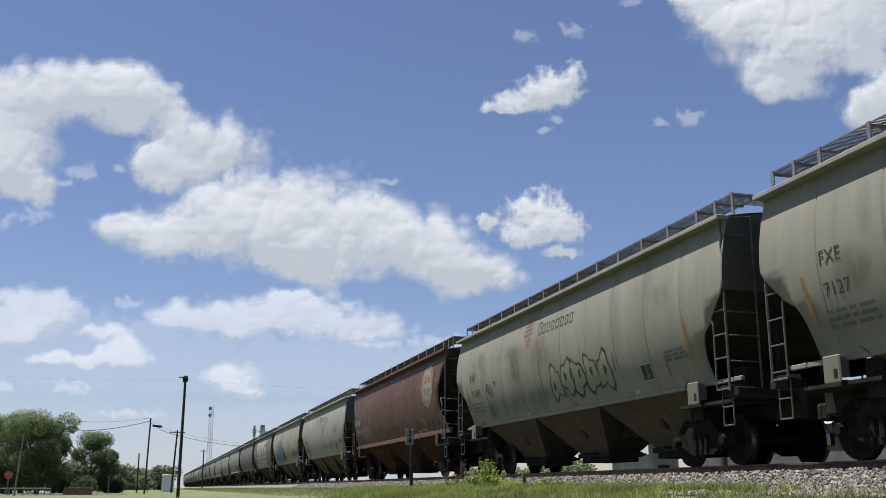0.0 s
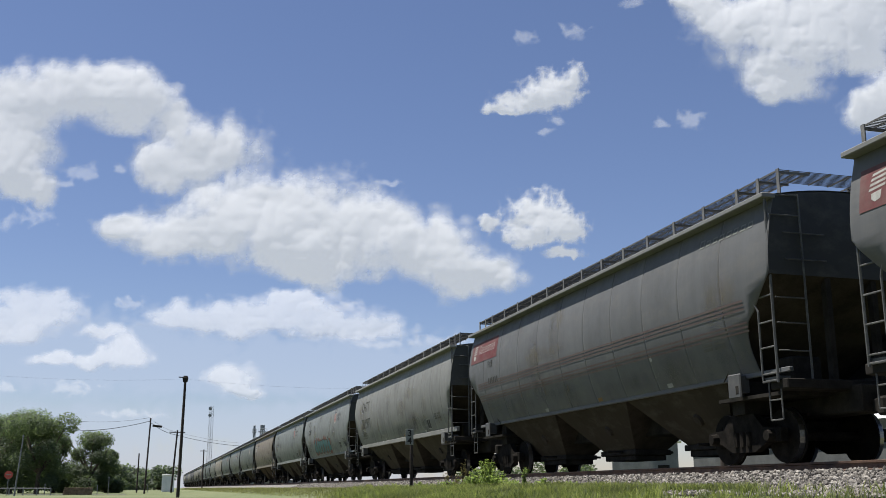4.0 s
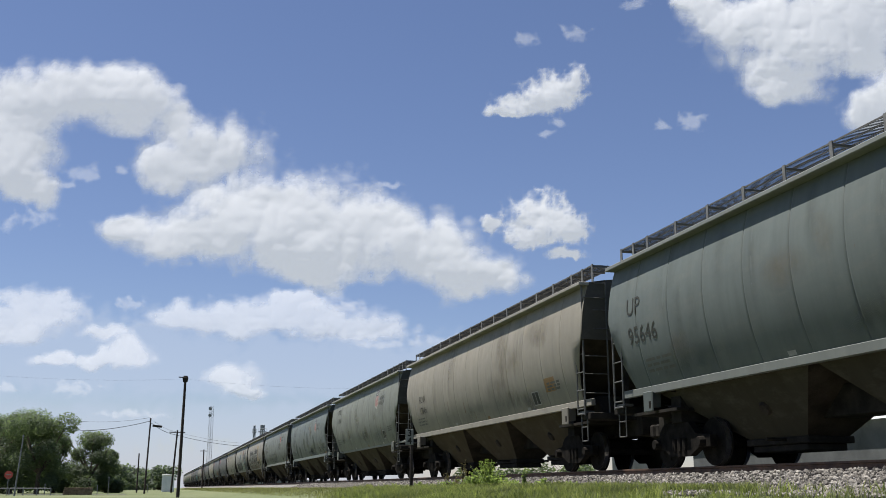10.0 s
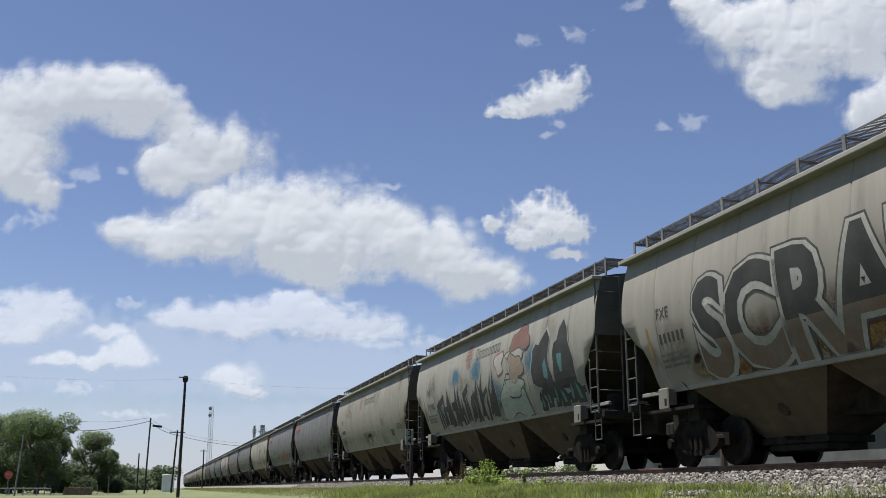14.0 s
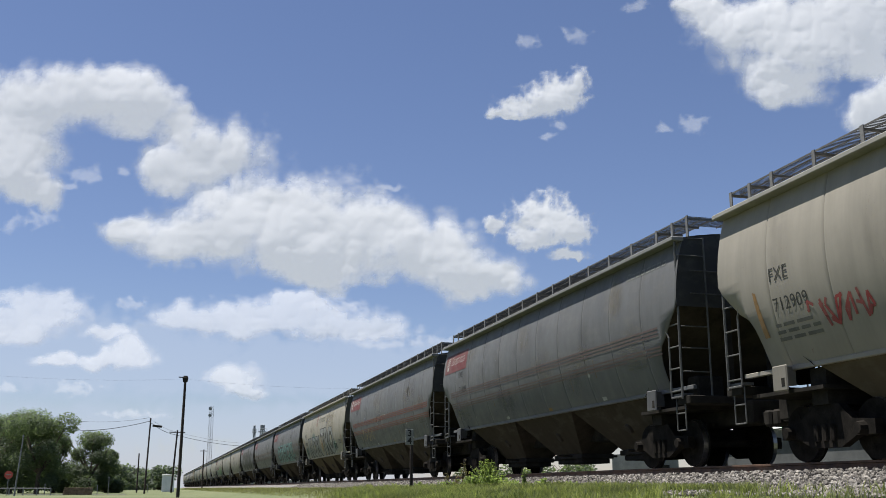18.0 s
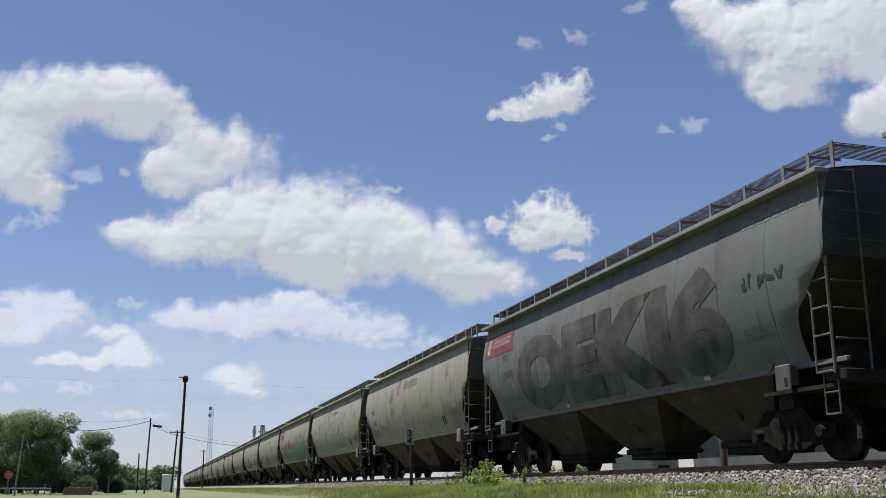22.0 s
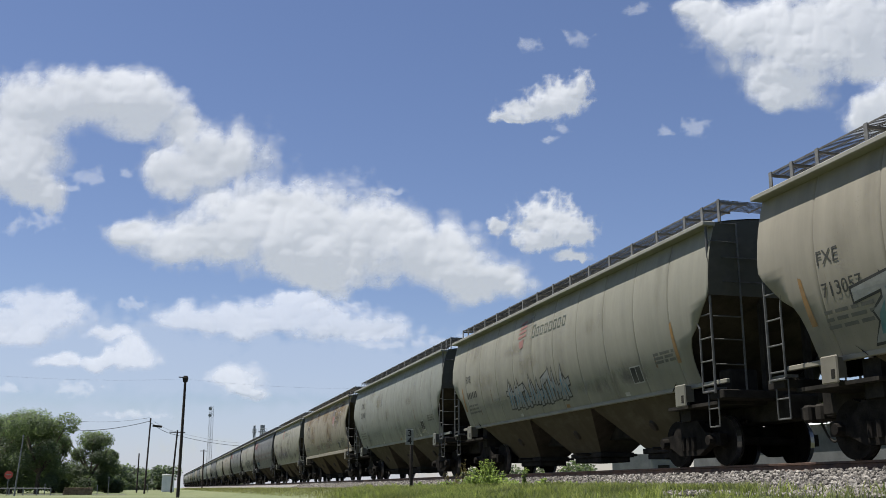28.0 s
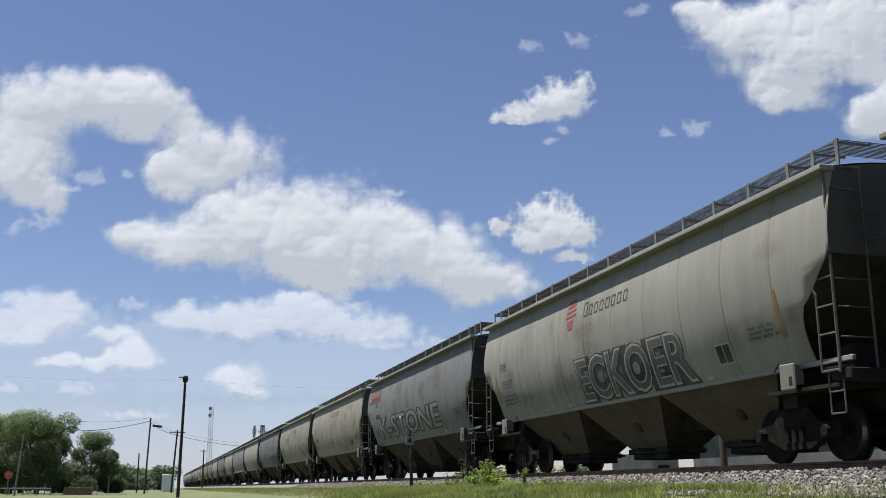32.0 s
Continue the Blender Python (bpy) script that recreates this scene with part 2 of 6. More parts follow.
def end_cut(z, kind):
    """How far the side sheet stops short of the body's end at height z."""
    v = (z - SIDE_Z0) / (SIDE_Z1 - SIDE_Z0)

    def ease(a, b, t):
        t = min(1, max(0, (t - a) / (b - a)))
        return t * t * (3 - 2 * t)
    if kind == "angled":
        return 0.68 * min(1, max(0, (0.56 - v) / 0.56))
    if kind == "smooth":
        if z > 2.45:               # a straight slant, then a round lobe down to the sill
            return 0.62 * min(1, max(0, (3.04 - z) / 0.59))
        return 0.62 + 0.36 * math.sqrt(max(0, 1 - ((max(z, 1.78) - 1.78) / 0.67) ** 2))
    return 0.80 * ease(0.96, 0.48, v) - 0.35 * ease(0.28, 0.0, v)


def side_panel(kind, half, y0, y1, side):
    """One sheet of the side between two welds, bulged, its edges let in a little."""
    bm = bmesh.new()
    rows, cols, z0 = 20, (0.0, 0.014, 0.04, 0.5, 0.96, 0.986, 1.0), foot_z(kind)
    weld = {"ribbed": 0.03, "smooth": 0.018, "angled": 0.018}[kind]
    depth = (-weld, 0.0, 0.0005, 0.0015, 0.0005, 0.0, -weld)
    grid = []
    for j in range(rows + 1):
        z = z0 + (SIDE_Z1 - z0) * j / rows
        lim = half - end_cut(z, kind)
        line = []
        for c, d in zip(cols, depth):
            y = max(-lim, min(lim, y0 + (y1 - y0) * c))
            line.append(bm.verts.new((side * (side_w(z) + d), y, z)))
        grid.append(line)
    for j in range(rows):
        for i in range(len(cols) - 1):
            q = (grid[j][i], grid[j][i + 1], grid[j + 1][i + 1], grid[j + 1][i])
            bm.faces.new(q if side > 0 else q[::-1])
    return bm


def truck_parts(car, y):
    """A two-axle truck: bolster, two side frames, two wheelsets."""
    bm = bmesh.new()
    box(bm, -1.0, 1.0, -0.22, 0.22, 0.46, 0.78, 0.03)
    truck = part("truck", bm, GRIME, car, "grimy two-axle freight truck")
    truck.location = (0, y, 0)
    out = [(-1.15, 0.36), (-1.15, 0.58), (-0.62, 0.62), (-0.36, 0.86), (0.36, 0.86), (0.62, 0.62), (1.15, 0.58), (1.15, 0.36), (0.72, 0.36), (0.36, 0.20), (-0.36, 0.20), (-0.72, 0.36)]
    for sx in (-1, 1):
        bm = prism(bmesh.new(), out, sx * 0.98 - 0.07, sx * 0.98 + 0.07)
        for k in (-0.2, 0.0, 0.2):
            rod(bm, (sx * 1.04, k, 0.30), (sx * 1.04, k, 0.55), 0.07, seg=8)
        for k in (-0.89, 0.89):
            rod(bm, (sx * 1.0, k, 0.457), (sx * 1.17, k, 0.457), 0.12, 0.09, 10)
        part("side_frame", bm, WHEEL, truck)
    for k, nm in ((-0.89, "front"), (0.89, "rear")):
        bm = bmesh.new()
        rod(bm, (-1.05, 0, 0), (1.05, 0, 0), 0.08, seg=10)
        for sx in (-1, 1):
            rod(bm, (sx * 0.685, 0, 0), (sx * 0.715, 0, 0), 0.487, seg=28)
            rod(bm, (sx * 0.71, 0, 0), (sx * 0.82, 0, 0), 0.457, 0.452, 28)
            rod(bm, (sx * 0.80, 0, 0), (sx * 0.86, 0, 0), 0.15, 0.13, 14)
            for a in range(5):
                t = a * 2 * math.pi / 5
                rod(bm, (sx * 0.815, 0.28 * math.cos(t), 0.28 * math.sin(t)), (sx * 0.826, 0.28 * math.cos(t), 0.28 * math.sin(t)), 0.045, seg=8)
        bm.normal_update()
        for f in bm.faces:
            c = f.calc_center_median()
            if abs(f.normal.x) < 0.3 and abs(c.x) > 0.72 and math.hypot(c.y, c.z) > 0.4:
                f.material_index = 1
        ws = part("wheelset", bm, WHEEL, truck)
        ws.data.materials.append(TREAD)
        ws.location = (0, k, 0.457)
        WHEELSETS.append((ws, k))
    return truck


WHEELSETS = []


def hopper_car(kind, length, hoppers, detail=True):
    """An Empty at rail level with all the parts of a covered hopper. Near side: -x."""
    car = new("hopper_car")
    half = length / 2 - 0.75
    slope_z = 4.02 if kind == "ribbed" else 3.02
    n = (11 if kind == "smooth" else 13) if detail else 1
    for side in (-1, 1):
        m = n if side < 0 else 1
        for i in range(m):
            y0, y1 = -half + 2 * half * i / m, -half + 2 * half * (i + 1) / m
            part("side_panel" if m > 1 else "side_wall", side_panel(kind, half, y0, y1, side), PAINT, car, smooth=False).data.shade_smooth()
        bm = bmesh.new()      # roof edge rail, a little proud of the side
        box(bm, side * 1.62 if side < 0 else 1.36, -1.36 if side < 0 else 1.62, -half - 0.02, half + 0.02, 4.317, 4.40, 0.012)
        part("roof_rail", bm, PAINT, car)
        bm = bmesh.new()      # side sill
        w = side_w(foot_z(kind))
        box(bm, min(side * (w - 0.06), side * (w + (0.018 if kind == "smooth" else 0.05))), max(side * (w - 0.06), side * (w + (0.018 if kind == "smooth" else 0.05))), -half + 0.12, half - 0.12, 1.44 if kind == "smooth" else 1.48, foot_z(kind) + 0.02, 0.01)
        part("side_sill", bm, PAINT, car)
        for e in (-1, 1):
            bm = bmesh.new()      # jacking pad: plate hung from the sill, its opening's shade a dark patch
            yc = e * (half - 1.46)
            box(bm, min(side * 1.43, side * 1.47), max(side * 1.43, side * 1.47), yc - 0.2, yc + 0.2, 1.10, 1.52, 0.02)
            box(bm, min(side * 1.2, side * 1.44), max(side * 1.2, side * 1.44), yc - 0.06, yc + 0.06, 1.2, 1.5)
            pad = part("jacking_pad", bm, PAINT, car)
            bm = box(bmesh.new(), min(side * 1.466, side * 1.474), max(side * 1.466, side * 1.474), yc - 0.14, yc - 0.05, 1.17, 1.31, 0.003)
            part("slot", bm, GRIME, pad)
    # arched roof
    bm = bmesh.new()
    k = 8
    rows = [[bm.verts.new((1.40 * (2 * i / k - 1), y, 4.39 + 0.15 * (1 - (2 * i / k - 1) ** 2))) for i in range(k + 1)] for y in (-half, half)]
    for i in range(k):
        bm.faces.new((rows[0][i], rows[0][i + 1], rows[1][i + 1], rows[1][i]))
    part("roof", bm, PAINT, car, smooth=True)
    bm = box(bmesh.new(), -0.42, 0.42, -half + 0.6, half - 0.6, 4.50, 4.66, 0.03)
    part("hatch_cover", bm, PAINT, car, "long trough hatch cover")
    for e in (-1, 1):
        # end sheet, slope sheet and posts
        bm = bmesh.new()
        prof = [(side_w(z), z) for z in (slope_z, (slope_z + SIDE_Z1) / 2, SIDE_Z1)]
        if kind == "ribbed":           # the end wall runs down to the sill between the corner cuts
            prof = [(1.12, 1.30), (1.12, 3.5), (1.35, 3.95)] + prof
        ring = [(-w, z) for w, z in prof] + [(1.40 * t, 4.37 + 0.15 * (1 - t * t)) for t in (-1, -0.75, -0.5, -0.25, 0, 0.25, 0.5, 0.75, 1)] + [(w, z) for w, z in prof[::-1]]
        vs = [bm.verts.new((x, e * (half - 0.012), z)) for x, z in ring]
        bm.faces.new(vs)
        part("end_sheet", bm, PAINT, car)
        bm = bmesh.new()
        inn = half - (2.6 if kind == "ribbed" else 2.1)
        steps = 6
        rows = []
        for j in range(steps + 1):
            t = j / steps
            z = slope_z + (1.45 - slope_z) * t
            w = side_w(max(z, SIDE_Z0)) - 0.02
            y = half - 0.015 + (inn - half) * t
            rows.append((bm.verts.new((-w, e * y, z)), bm.verts.new((w, e * y, z))))
        for j in range(steps):
            bm.faces.new((*rows[j], *rows[j + 1][::-1]))
        # dark tone carries the shade inside the car end
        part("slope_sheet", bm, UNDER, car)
        for sx in (-0.45, 0.45):
            part("end_post", box(bmesh.new(), sx - 0.05, sx + 0.05, min(e * (half - 0.16), e * (half - 0.03)), max(e * (half - 0.16), e * (half - 0.03)), 1.25, slope_z + 0.1), GRIME, car)
        bm = bmesh.new()
        box(bm, -1.48, 1.48, min(e * (half - 0.35), e * (half + 0.12)), max(e * (half - 0.35), e * (half + 0.12)), 1.14, 1.30, 0.015)
        box(bm, -0.3, 0.3, min(e * (half - 4.5), e * (half + 0.35)), max(e * (half - 4.5), e * (half + 0.35)), 0.78, 1.22, 0.02)
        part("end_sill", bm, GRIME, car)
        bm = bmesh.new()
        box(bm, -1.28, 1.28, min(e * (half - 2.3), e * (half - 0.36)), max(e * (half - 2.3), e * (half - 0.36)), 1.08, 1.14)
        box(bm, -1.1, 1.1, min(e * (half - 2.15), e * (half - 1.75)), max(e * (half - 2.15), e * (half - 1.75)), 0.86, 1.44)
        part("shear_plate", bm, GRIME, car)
        bm = bmesh.new()
        for sx, z in ((-0.35, 0.72), (0.35, 0.72)):
            rod(bm, (sx, e * (half - 4.2), z), (sx, e * (half - 1.0), z + 0.1), 0.035, seg=6)
        box(bm, -0.95, -0.35, min(e * (half - 0.9), e * (half - 0.5)), max(e * (half - 0.9), e * (half - 0.5)), 1.32, 1.75, 0.04)
        part("brake_gear", bm, GRIME, car)
        bm = bmesh.new()
        box(bm, -0.11, 0.11, min(e * half, e * (half + 0.62)), max(e * half, e * (half + 0.62)), 0.76, 0.98, 0.02)
        box(bm, -0.2, 0.2, min(e * (half + 0.52), e * (half + 0.74)), max(e * (half + 0.52), e * (half + 0.74)), 0.70, 1.0, 0.04)
        part("coupler", bm, GRIME, car)
        bm = bmesh.new()          # air hose
        for a in range(6):
            t0, t1 = a / 6, (a + 1) / 6
            p = lambda t: (0.35 + 0.1 * t, e * (half + 0.25 + 0.42 * t), 0.80 - 0.42 * math.sin(math.pi * 0.75 * t))
            rod(bm, p(t0), p(t1), 0.022, seg=6)
        part("air_hose", bm, GRIME, car)
        for side in (-1, 1):
            # corner ladder: straight outer stile, inner stile bent to the side sheet, hanging stirrup
            bm = bmesh.new()
            xo = side * 1.53
            ya, yb = e * (half - 0.05), e * (half - 0.47)
            tall = e == side              # one corner of each end has a stile up to the roof
            zt = 4.40 if tall else 3.0
            rod(bm, (xo, ya, 1.24), (xo, ya, zt), 0.024, seg=6)
            rod(bm, (xo, yb, 1.30), (xo, yb, 2.45), 0.019, seg=6)
            rod(bm, (xo, yb, 2.45), (side * 1.56, e * (half - 0.60), 2.72), 0.019, seg=6)
            for z in (1.40, 1.83, 2.25, 2.68):
                rod(bm, (xo, ya, z), (xo, yb - (e * 0.1 if z > 2.5 else 0), z), 0.016, seg=6)
            rod(bm, (xo, ya, 1.28), (xo, yb, 1.28), 0.02, seg=6)
            yc = e * (half - 0.42)
            for z in (0.66, 0.98):        # stirrup steps
                rod(bm, (side * 1.46, ya - e * 0.04, z), (side * 1.46, yc, z), 0.014, seg=6)
            rod(bm, (side * 1.46, ya - e * 0.04, 0.66), (side * 1.46, ya - e * 0.04, 1.28), 0.014, seg=6)
            rod(bm, (side * 1.46, yc, 0.66), (side * 1.46, yc, 1.28), 0.014, seg=6)
            box(bm, min(side * 1.3, side * 1.5), max(side * 1.3, side * 1.5), min(yb, ya), max(yb, ya), 1.30, 1.35)
            if tall:
                xi, yl = side * 0.95, e * (half + 0.04)
                rod(bm, (xi, yl, 1.3), (xi, yl, 4.40), 0.019, seg=6)
                for z in (4.38, 4.02, 2.62, 2.2, 1.75):
                    rod(bm, (xo, ya if z == 4.38 else yl, z), (xi, yl, z), 0.013, seg=6)
            part("ladder", bm, LADDER, car, "painted steel corner ladder")
        for z in (2.2, 2.9, 3.5) if kind == "ribbed" else (slope_z + 0.25, slope_z + 0.7):      # grab bars across the end
            part("grab_bar", rod(bmesh.new(), (-1.3, e * (half + 0.05), z), (-0.5, e * (half + 0.05), z), 0.014, seg=6), LADDER, car)
    # running boards on brackets
    for side in (-1, 1):
        bm = bmesh.new()
        x0, x1 = sorted((side * 0.62, side * 1.22))
        for i in range(4):
            x = x0 + (x1 - x0) * i / 3
            box(bm, x - 0.004, x + 0.004, -half + 0.03, half - 0.03, 4.82, 4.85)
        cnt = int(2 * half / 0.055)
        for i in range(cnt + 1):
            y = -half + 0.03 + (2 * half - 0.06) * i / cnt
            box(bm, x0, x1, y - 0.009, y + 0.009, 4.832, 4.84)
        spots = [0.05, 0.65] + [1.33 + (2 * half - 2.66) * i / 12 for i in range(13)] + [2 * half - 0.65, 2 * half - 0.05]
        for u in spots:
            y = half - u
            pm = bmesh.new() if side < 0 and detail else bm
            xo = side * 1.24
            box(pm, min(xo, xo - side * 0.02), max(xo, xo - side * 0.02), y - 0.04, y + 0.04, 4.40, 4.86)
            box(pm, x0, x1, y - 0.02, y + 0.02, 4.78, 4.82)
            if side < 0 and detail:
                part("bracket", pm, BRACKET, car)
        if side > 0:                      # gratings that cross over at both ends
            for e in (-1, 1):
                for i in range(12):
                    y = e * (half - 0.03 - 0.055 * i)
                    box(bm, -0.62, 0.62, y - 0.009, y + 0.009, 4.832, 4.84)
                for x in (-0.62, -0.2, 0.2, 0.62):
                    box(bm, x - 0.006, x + 0.006, min(e * (half - 0.66), e * (half - 0.02)), max(e * (half - 0.66), e * (half - 0.02)), 4.82, 4.85)
        part("running_board", bm, GRATE, car, "open steel-grating running board")
    # hopper bays with outlets
    span = 2 * half - 4.2
    for i in range(hoppers):
        yc = -span / 2 + span * (i + 0.5) / hoppers
        hl = span / hoppers / 2
        bm = bmesh.new()
        w0, zt = side_w(foot_z(kind)) - 0.03, foot_z(kind) - 0.02
        out = 0.0 if kind == "smooth" else 0.9          # the end bays reach out to the sill's ends
        ya, yb = yc - hl - (out if i == 0 else 0), yc + hl + (out if i == hoppers - 1 else 0)
        top = [bm.verts.new(c) for c in ((-w0, ya, zt), (w0, ya, zt), (w0, yb, zt), (-w0, yb, zt))]
        mid = [bm.verts.new(c) for c in ((-0.40, yc - 0.85, 0.44), (0.40, yc - 0.85, 0.44), (0.40, yc + 0.85, 0.44), (-0.40, yc + 0.85, 0.44))]
        for a in (1, 3):
            b = (a + 1) % 4
            bm.faces.new((top[a], mid[a], mid[b], top[b]))
        bm.faces.new(top)
        bm.faces.new(mid[::-1])
        bmesh.ops.recalc_face_normals(bm, faces=bm.faces)
        h = part("hopper", bm, DUSTY, car, "dusty sloped discharge hopper with shade in its colour")
        for sx in (-1, 1):             # round vibrator pad on each outer sheet
            t = 0.55
            c = Vector((sx * (w0 + (0.40 - w0) * t), yc - 0.25, zt + (0.44 - zt) * t))
            nrm = Vector((sx * (zt - 0.44), 0, -(w0 - 0.40))).normalized()
            part("vibrator_pad", rod(bmesh.new(), c - nrm * 0.02, c + nrm * 0.05, 0.15, 0.11, 10), UNDER, h)
        for e in (-1, 1):              # sheets between the bays, their shade put into a darker colour
            bm = bmesh.new()
            q = ((-w0, yb if e > 0 else ya, zt), (w0, yb if e > 0 else ya, zt), (0.40, yc + e * 0.85, 0.44), (-0.40, yc + e * 0.85, 0.44))
            bm.faces.new([bm.verts.new(c) for c in (q if e > 0 else q[::-1])])
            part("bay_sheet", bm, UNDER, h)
        bm = bmesh.new()
        box(bm, -0.46, 0.46, yc - 0.95, yc + 0.95, 0.34, 0.46, 0.015)
        box(bm, -0.40, 0.40, yc - 0.82, yc + 0.82, 0.22, 0.34, 0.015)
        rod(bm, (-0.85, yc - 0.3, 0.42), (0.85, yc - 0.3, 0.42), 0.03, seg=8)
        part("outlet_gate", bm, GRIME, h)
    part("centre_sill", box(bmesh.new(), -0.32, 0.32, -half + 2.4, half - 2.4, 0.74, 1.25, 0.01), GRIME, car)
    for e in (-1, 1):
        truck_parts(car, e * (half - 1.95))
    return car


LADDER = two_tone("chalky_painted_steel", (0.0476, 0.0476, 0.0449), (0.0952, 0.0952, 0.0884), 6.0, 0.6, 0.2)

# Moments at which each car's head passes one point of the line, in seconds, and each car's paint.
HEADS = [-1.12, -0.36, 0.38, 1.21, 2.00, 2.775, 3.55, 4.35, 5.17, 5.94, 6.70, 7.53, 8.32, 9.09, 9.89, 10.69, 11.465, 12.28, 13.10, 13.86, 14.62, 15.39,
         16.17, 16.93, 17.70, 18.46, 19.225, 19.99, 20.75, 21.50, 22.28, 23.04, 23.80, 24.56, 25.31, 26.09, 26.87, 27.655, 28.405, 29.175, 29.985,
         30.745, 31.51, 32.26]
while len(HEADS) < 70:
    HEADS.append(HEADS[-1] + 0.765)
HEAD_Y = 23.5                       # where the head is at that moment
SAGE, TAN, DARK, GREEN, BROWN, DUST = (0.37, 0.362, 0.29), (0.41, 0.38, 0.31), (0.205, 0.21, 0.21), (0.265, 0.292, 0.272), (0.15, 0.066, 0.05), (0.31, 0.27, 0.215)
STONEY = (0.42, 0.41, 0.355)
COLORS = [SAGE, SAGE, BROWN, STONEY, TAN, DARK, DARK, (0.33, 0.335, 0.31), (0.31, 0.335, 0.325), (0.29, 0.32, 0.305), DUST, (0.205, 0.235, 0.217), GREEN, (0.21, 0.243, 0.228), TAN,
          (0.30, 0.32, 0.275), (0.235, 0.272, 0.258), GREEN, (0.405, 0.385, 0.33), STONEY, (0.37, 0.35, 0.29), DARK, DARK, (0.44, 0.41, 0.34), DARK, DARK, (0.45, 0.42, 0.34), DARK, DARK, DARK,
          (0.40, 0.38, 0.31), (0.40, 0.39, 0.32), (0.37, 0.35, 0.28), SAGE, (0.38, 0.385, 0.33), TAN, (0.40, 0.37, 0.29), SAGE, (0.335, 0.35, 0.305), (0.39, 0.35, 0.265),
          (0.40, 0.39, 0.32), DARK, STONEY, (0.26, 0.27, 0.265), TAN, SAGE, DARK, STONEY, GREEN, TAN]
RNG = random.Random(7)
while len(COLORS) < 69:
    COLORS.append(RNG.choice([SAGE, TAN, DARK, GREEN, STONEY, DUST]))
RIBBED = {2, 10, 16, 39, 55, 64}
ANGLED = {7, 9, 11, 13, 14, 17, 48, 60}
TEMPLATE = {}
CARS, KINDS = [], []


def car_label(c):
    if c[0] > 2 * c[2]:
        return "faded oxide-red covered hopper car, rolling on the track"
    if max(c) < 0.22:
        return "dark grey covered hopper car, rolling on the track"
    if c[1] >= c[0]:
        return "weathered grey-green covered hopper car, rolling on the track"
    return "dusty beige covered hopper car, rolling on the track"


for i in range(69):
    gap = HEADS[i + 1] - HEADS[i]
    kind = "angled" if i in ANGLED else "ribbed" if i in RIBBED else "smooth"
    far = i > 45
    key = (kind, far)
    if key not in TEMPLATE:
        TEMPLATE[key] = car = hopper_car(kind, 18.24 if kind == "smooth" else 19.1, 3, not far)
    else:
        car = copy_thing(TEMPLATE[key], Matrix())
    tagged(car, car_label(COLORS[i]), "railway wagon", "covered hopper cars of the train")
    g = 0.96 if COLORS[i][1] >= COLORS[i][0] else 1.0
    c = [v * k for v, k in zip(COLORS[i], (0.475 * (g + 0.01), 0.478 * g, 0.475 * (g + 0.01)))]
    for o in car.children_recursive:
        if o.data and o.data.materials[0] in (PAINT, DUSTY):
            n = o.name.split(".")[0]
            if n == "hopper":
                # shade under the body is put into the hopper colour, with brown dust
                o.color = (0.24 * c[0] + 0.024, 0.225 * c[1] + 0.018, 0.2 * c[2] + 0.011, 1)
            elif n == "jacking_pad":
                o.color = (0.68 * c[0], 0.68 * c[1], 0.68 * c[2], 1)
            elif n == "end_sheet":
                # the end wall's shade is put into its colour
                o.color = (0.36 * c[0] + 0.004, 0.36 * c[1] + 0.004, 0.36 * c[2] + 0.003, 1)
            elif COLORS[i] == BROWN and n in ("roof_rail", "side_sill"):
                o.color = (1.1 * c[0] + 0.01, 1.1 * c[1] + 0.01, 1.1 * c[2] + 0.01, 1)
            elif n == "roof_rail":
                o.color = (0.6 * c[0] + 0.11, 0.6 * c[1] + 0.11, 0.6 * c[2] + 0.104, 1)
            elif n == "side_sill" and kind == "angled":
                o.color = (0.75 * c[0] + 0.045, 0.75 * c[1] + 0.043, 0.75 * c[2] + 0.037, 1)
            else:
                o.color = (*c, 1)
    CARS.append(car)
    KINDS.append(kind)


# ---- clouds: relief banks three kilometres out, drifting slowly ----
def lattice(u, v, seed):
    """Smooth value noise."""
    r = np.random.RandomState(seed).rand(256, 256)
    i, j = np.floor(u).astype(int), np.floor(v).astype(int)
    a, b = u - i, v - j
    a, b = a * a * (3 - 2 * a), b * b * (3 - 2 * b)
    g = lambda p, q: r[p % 256, q % 256]
    return (g(i, j) * (1 - a) + g(i + 1, j) * a) * (1 - b) + (g(i, j + 1) * (1 - a) + g(i + 1, j + 1) * a) * b


def billow(u, v, size, octaves, seed, puffy):
    out, amp, tot = 0.0, 1.0, 0.0
    for o in range(octaves):
        f = 2.03 ** o / size
        n = lattice(u * f + 17.3 * o, v * f + 9.1 * o, seed + o)
        out = out + amp * (np.abs(2 * n - 1) if puffy == 2 else 1 - np.abs(2 * n - 1) if puffy else n)
        tot += amp
        amp *= 0.52
    return out / tot


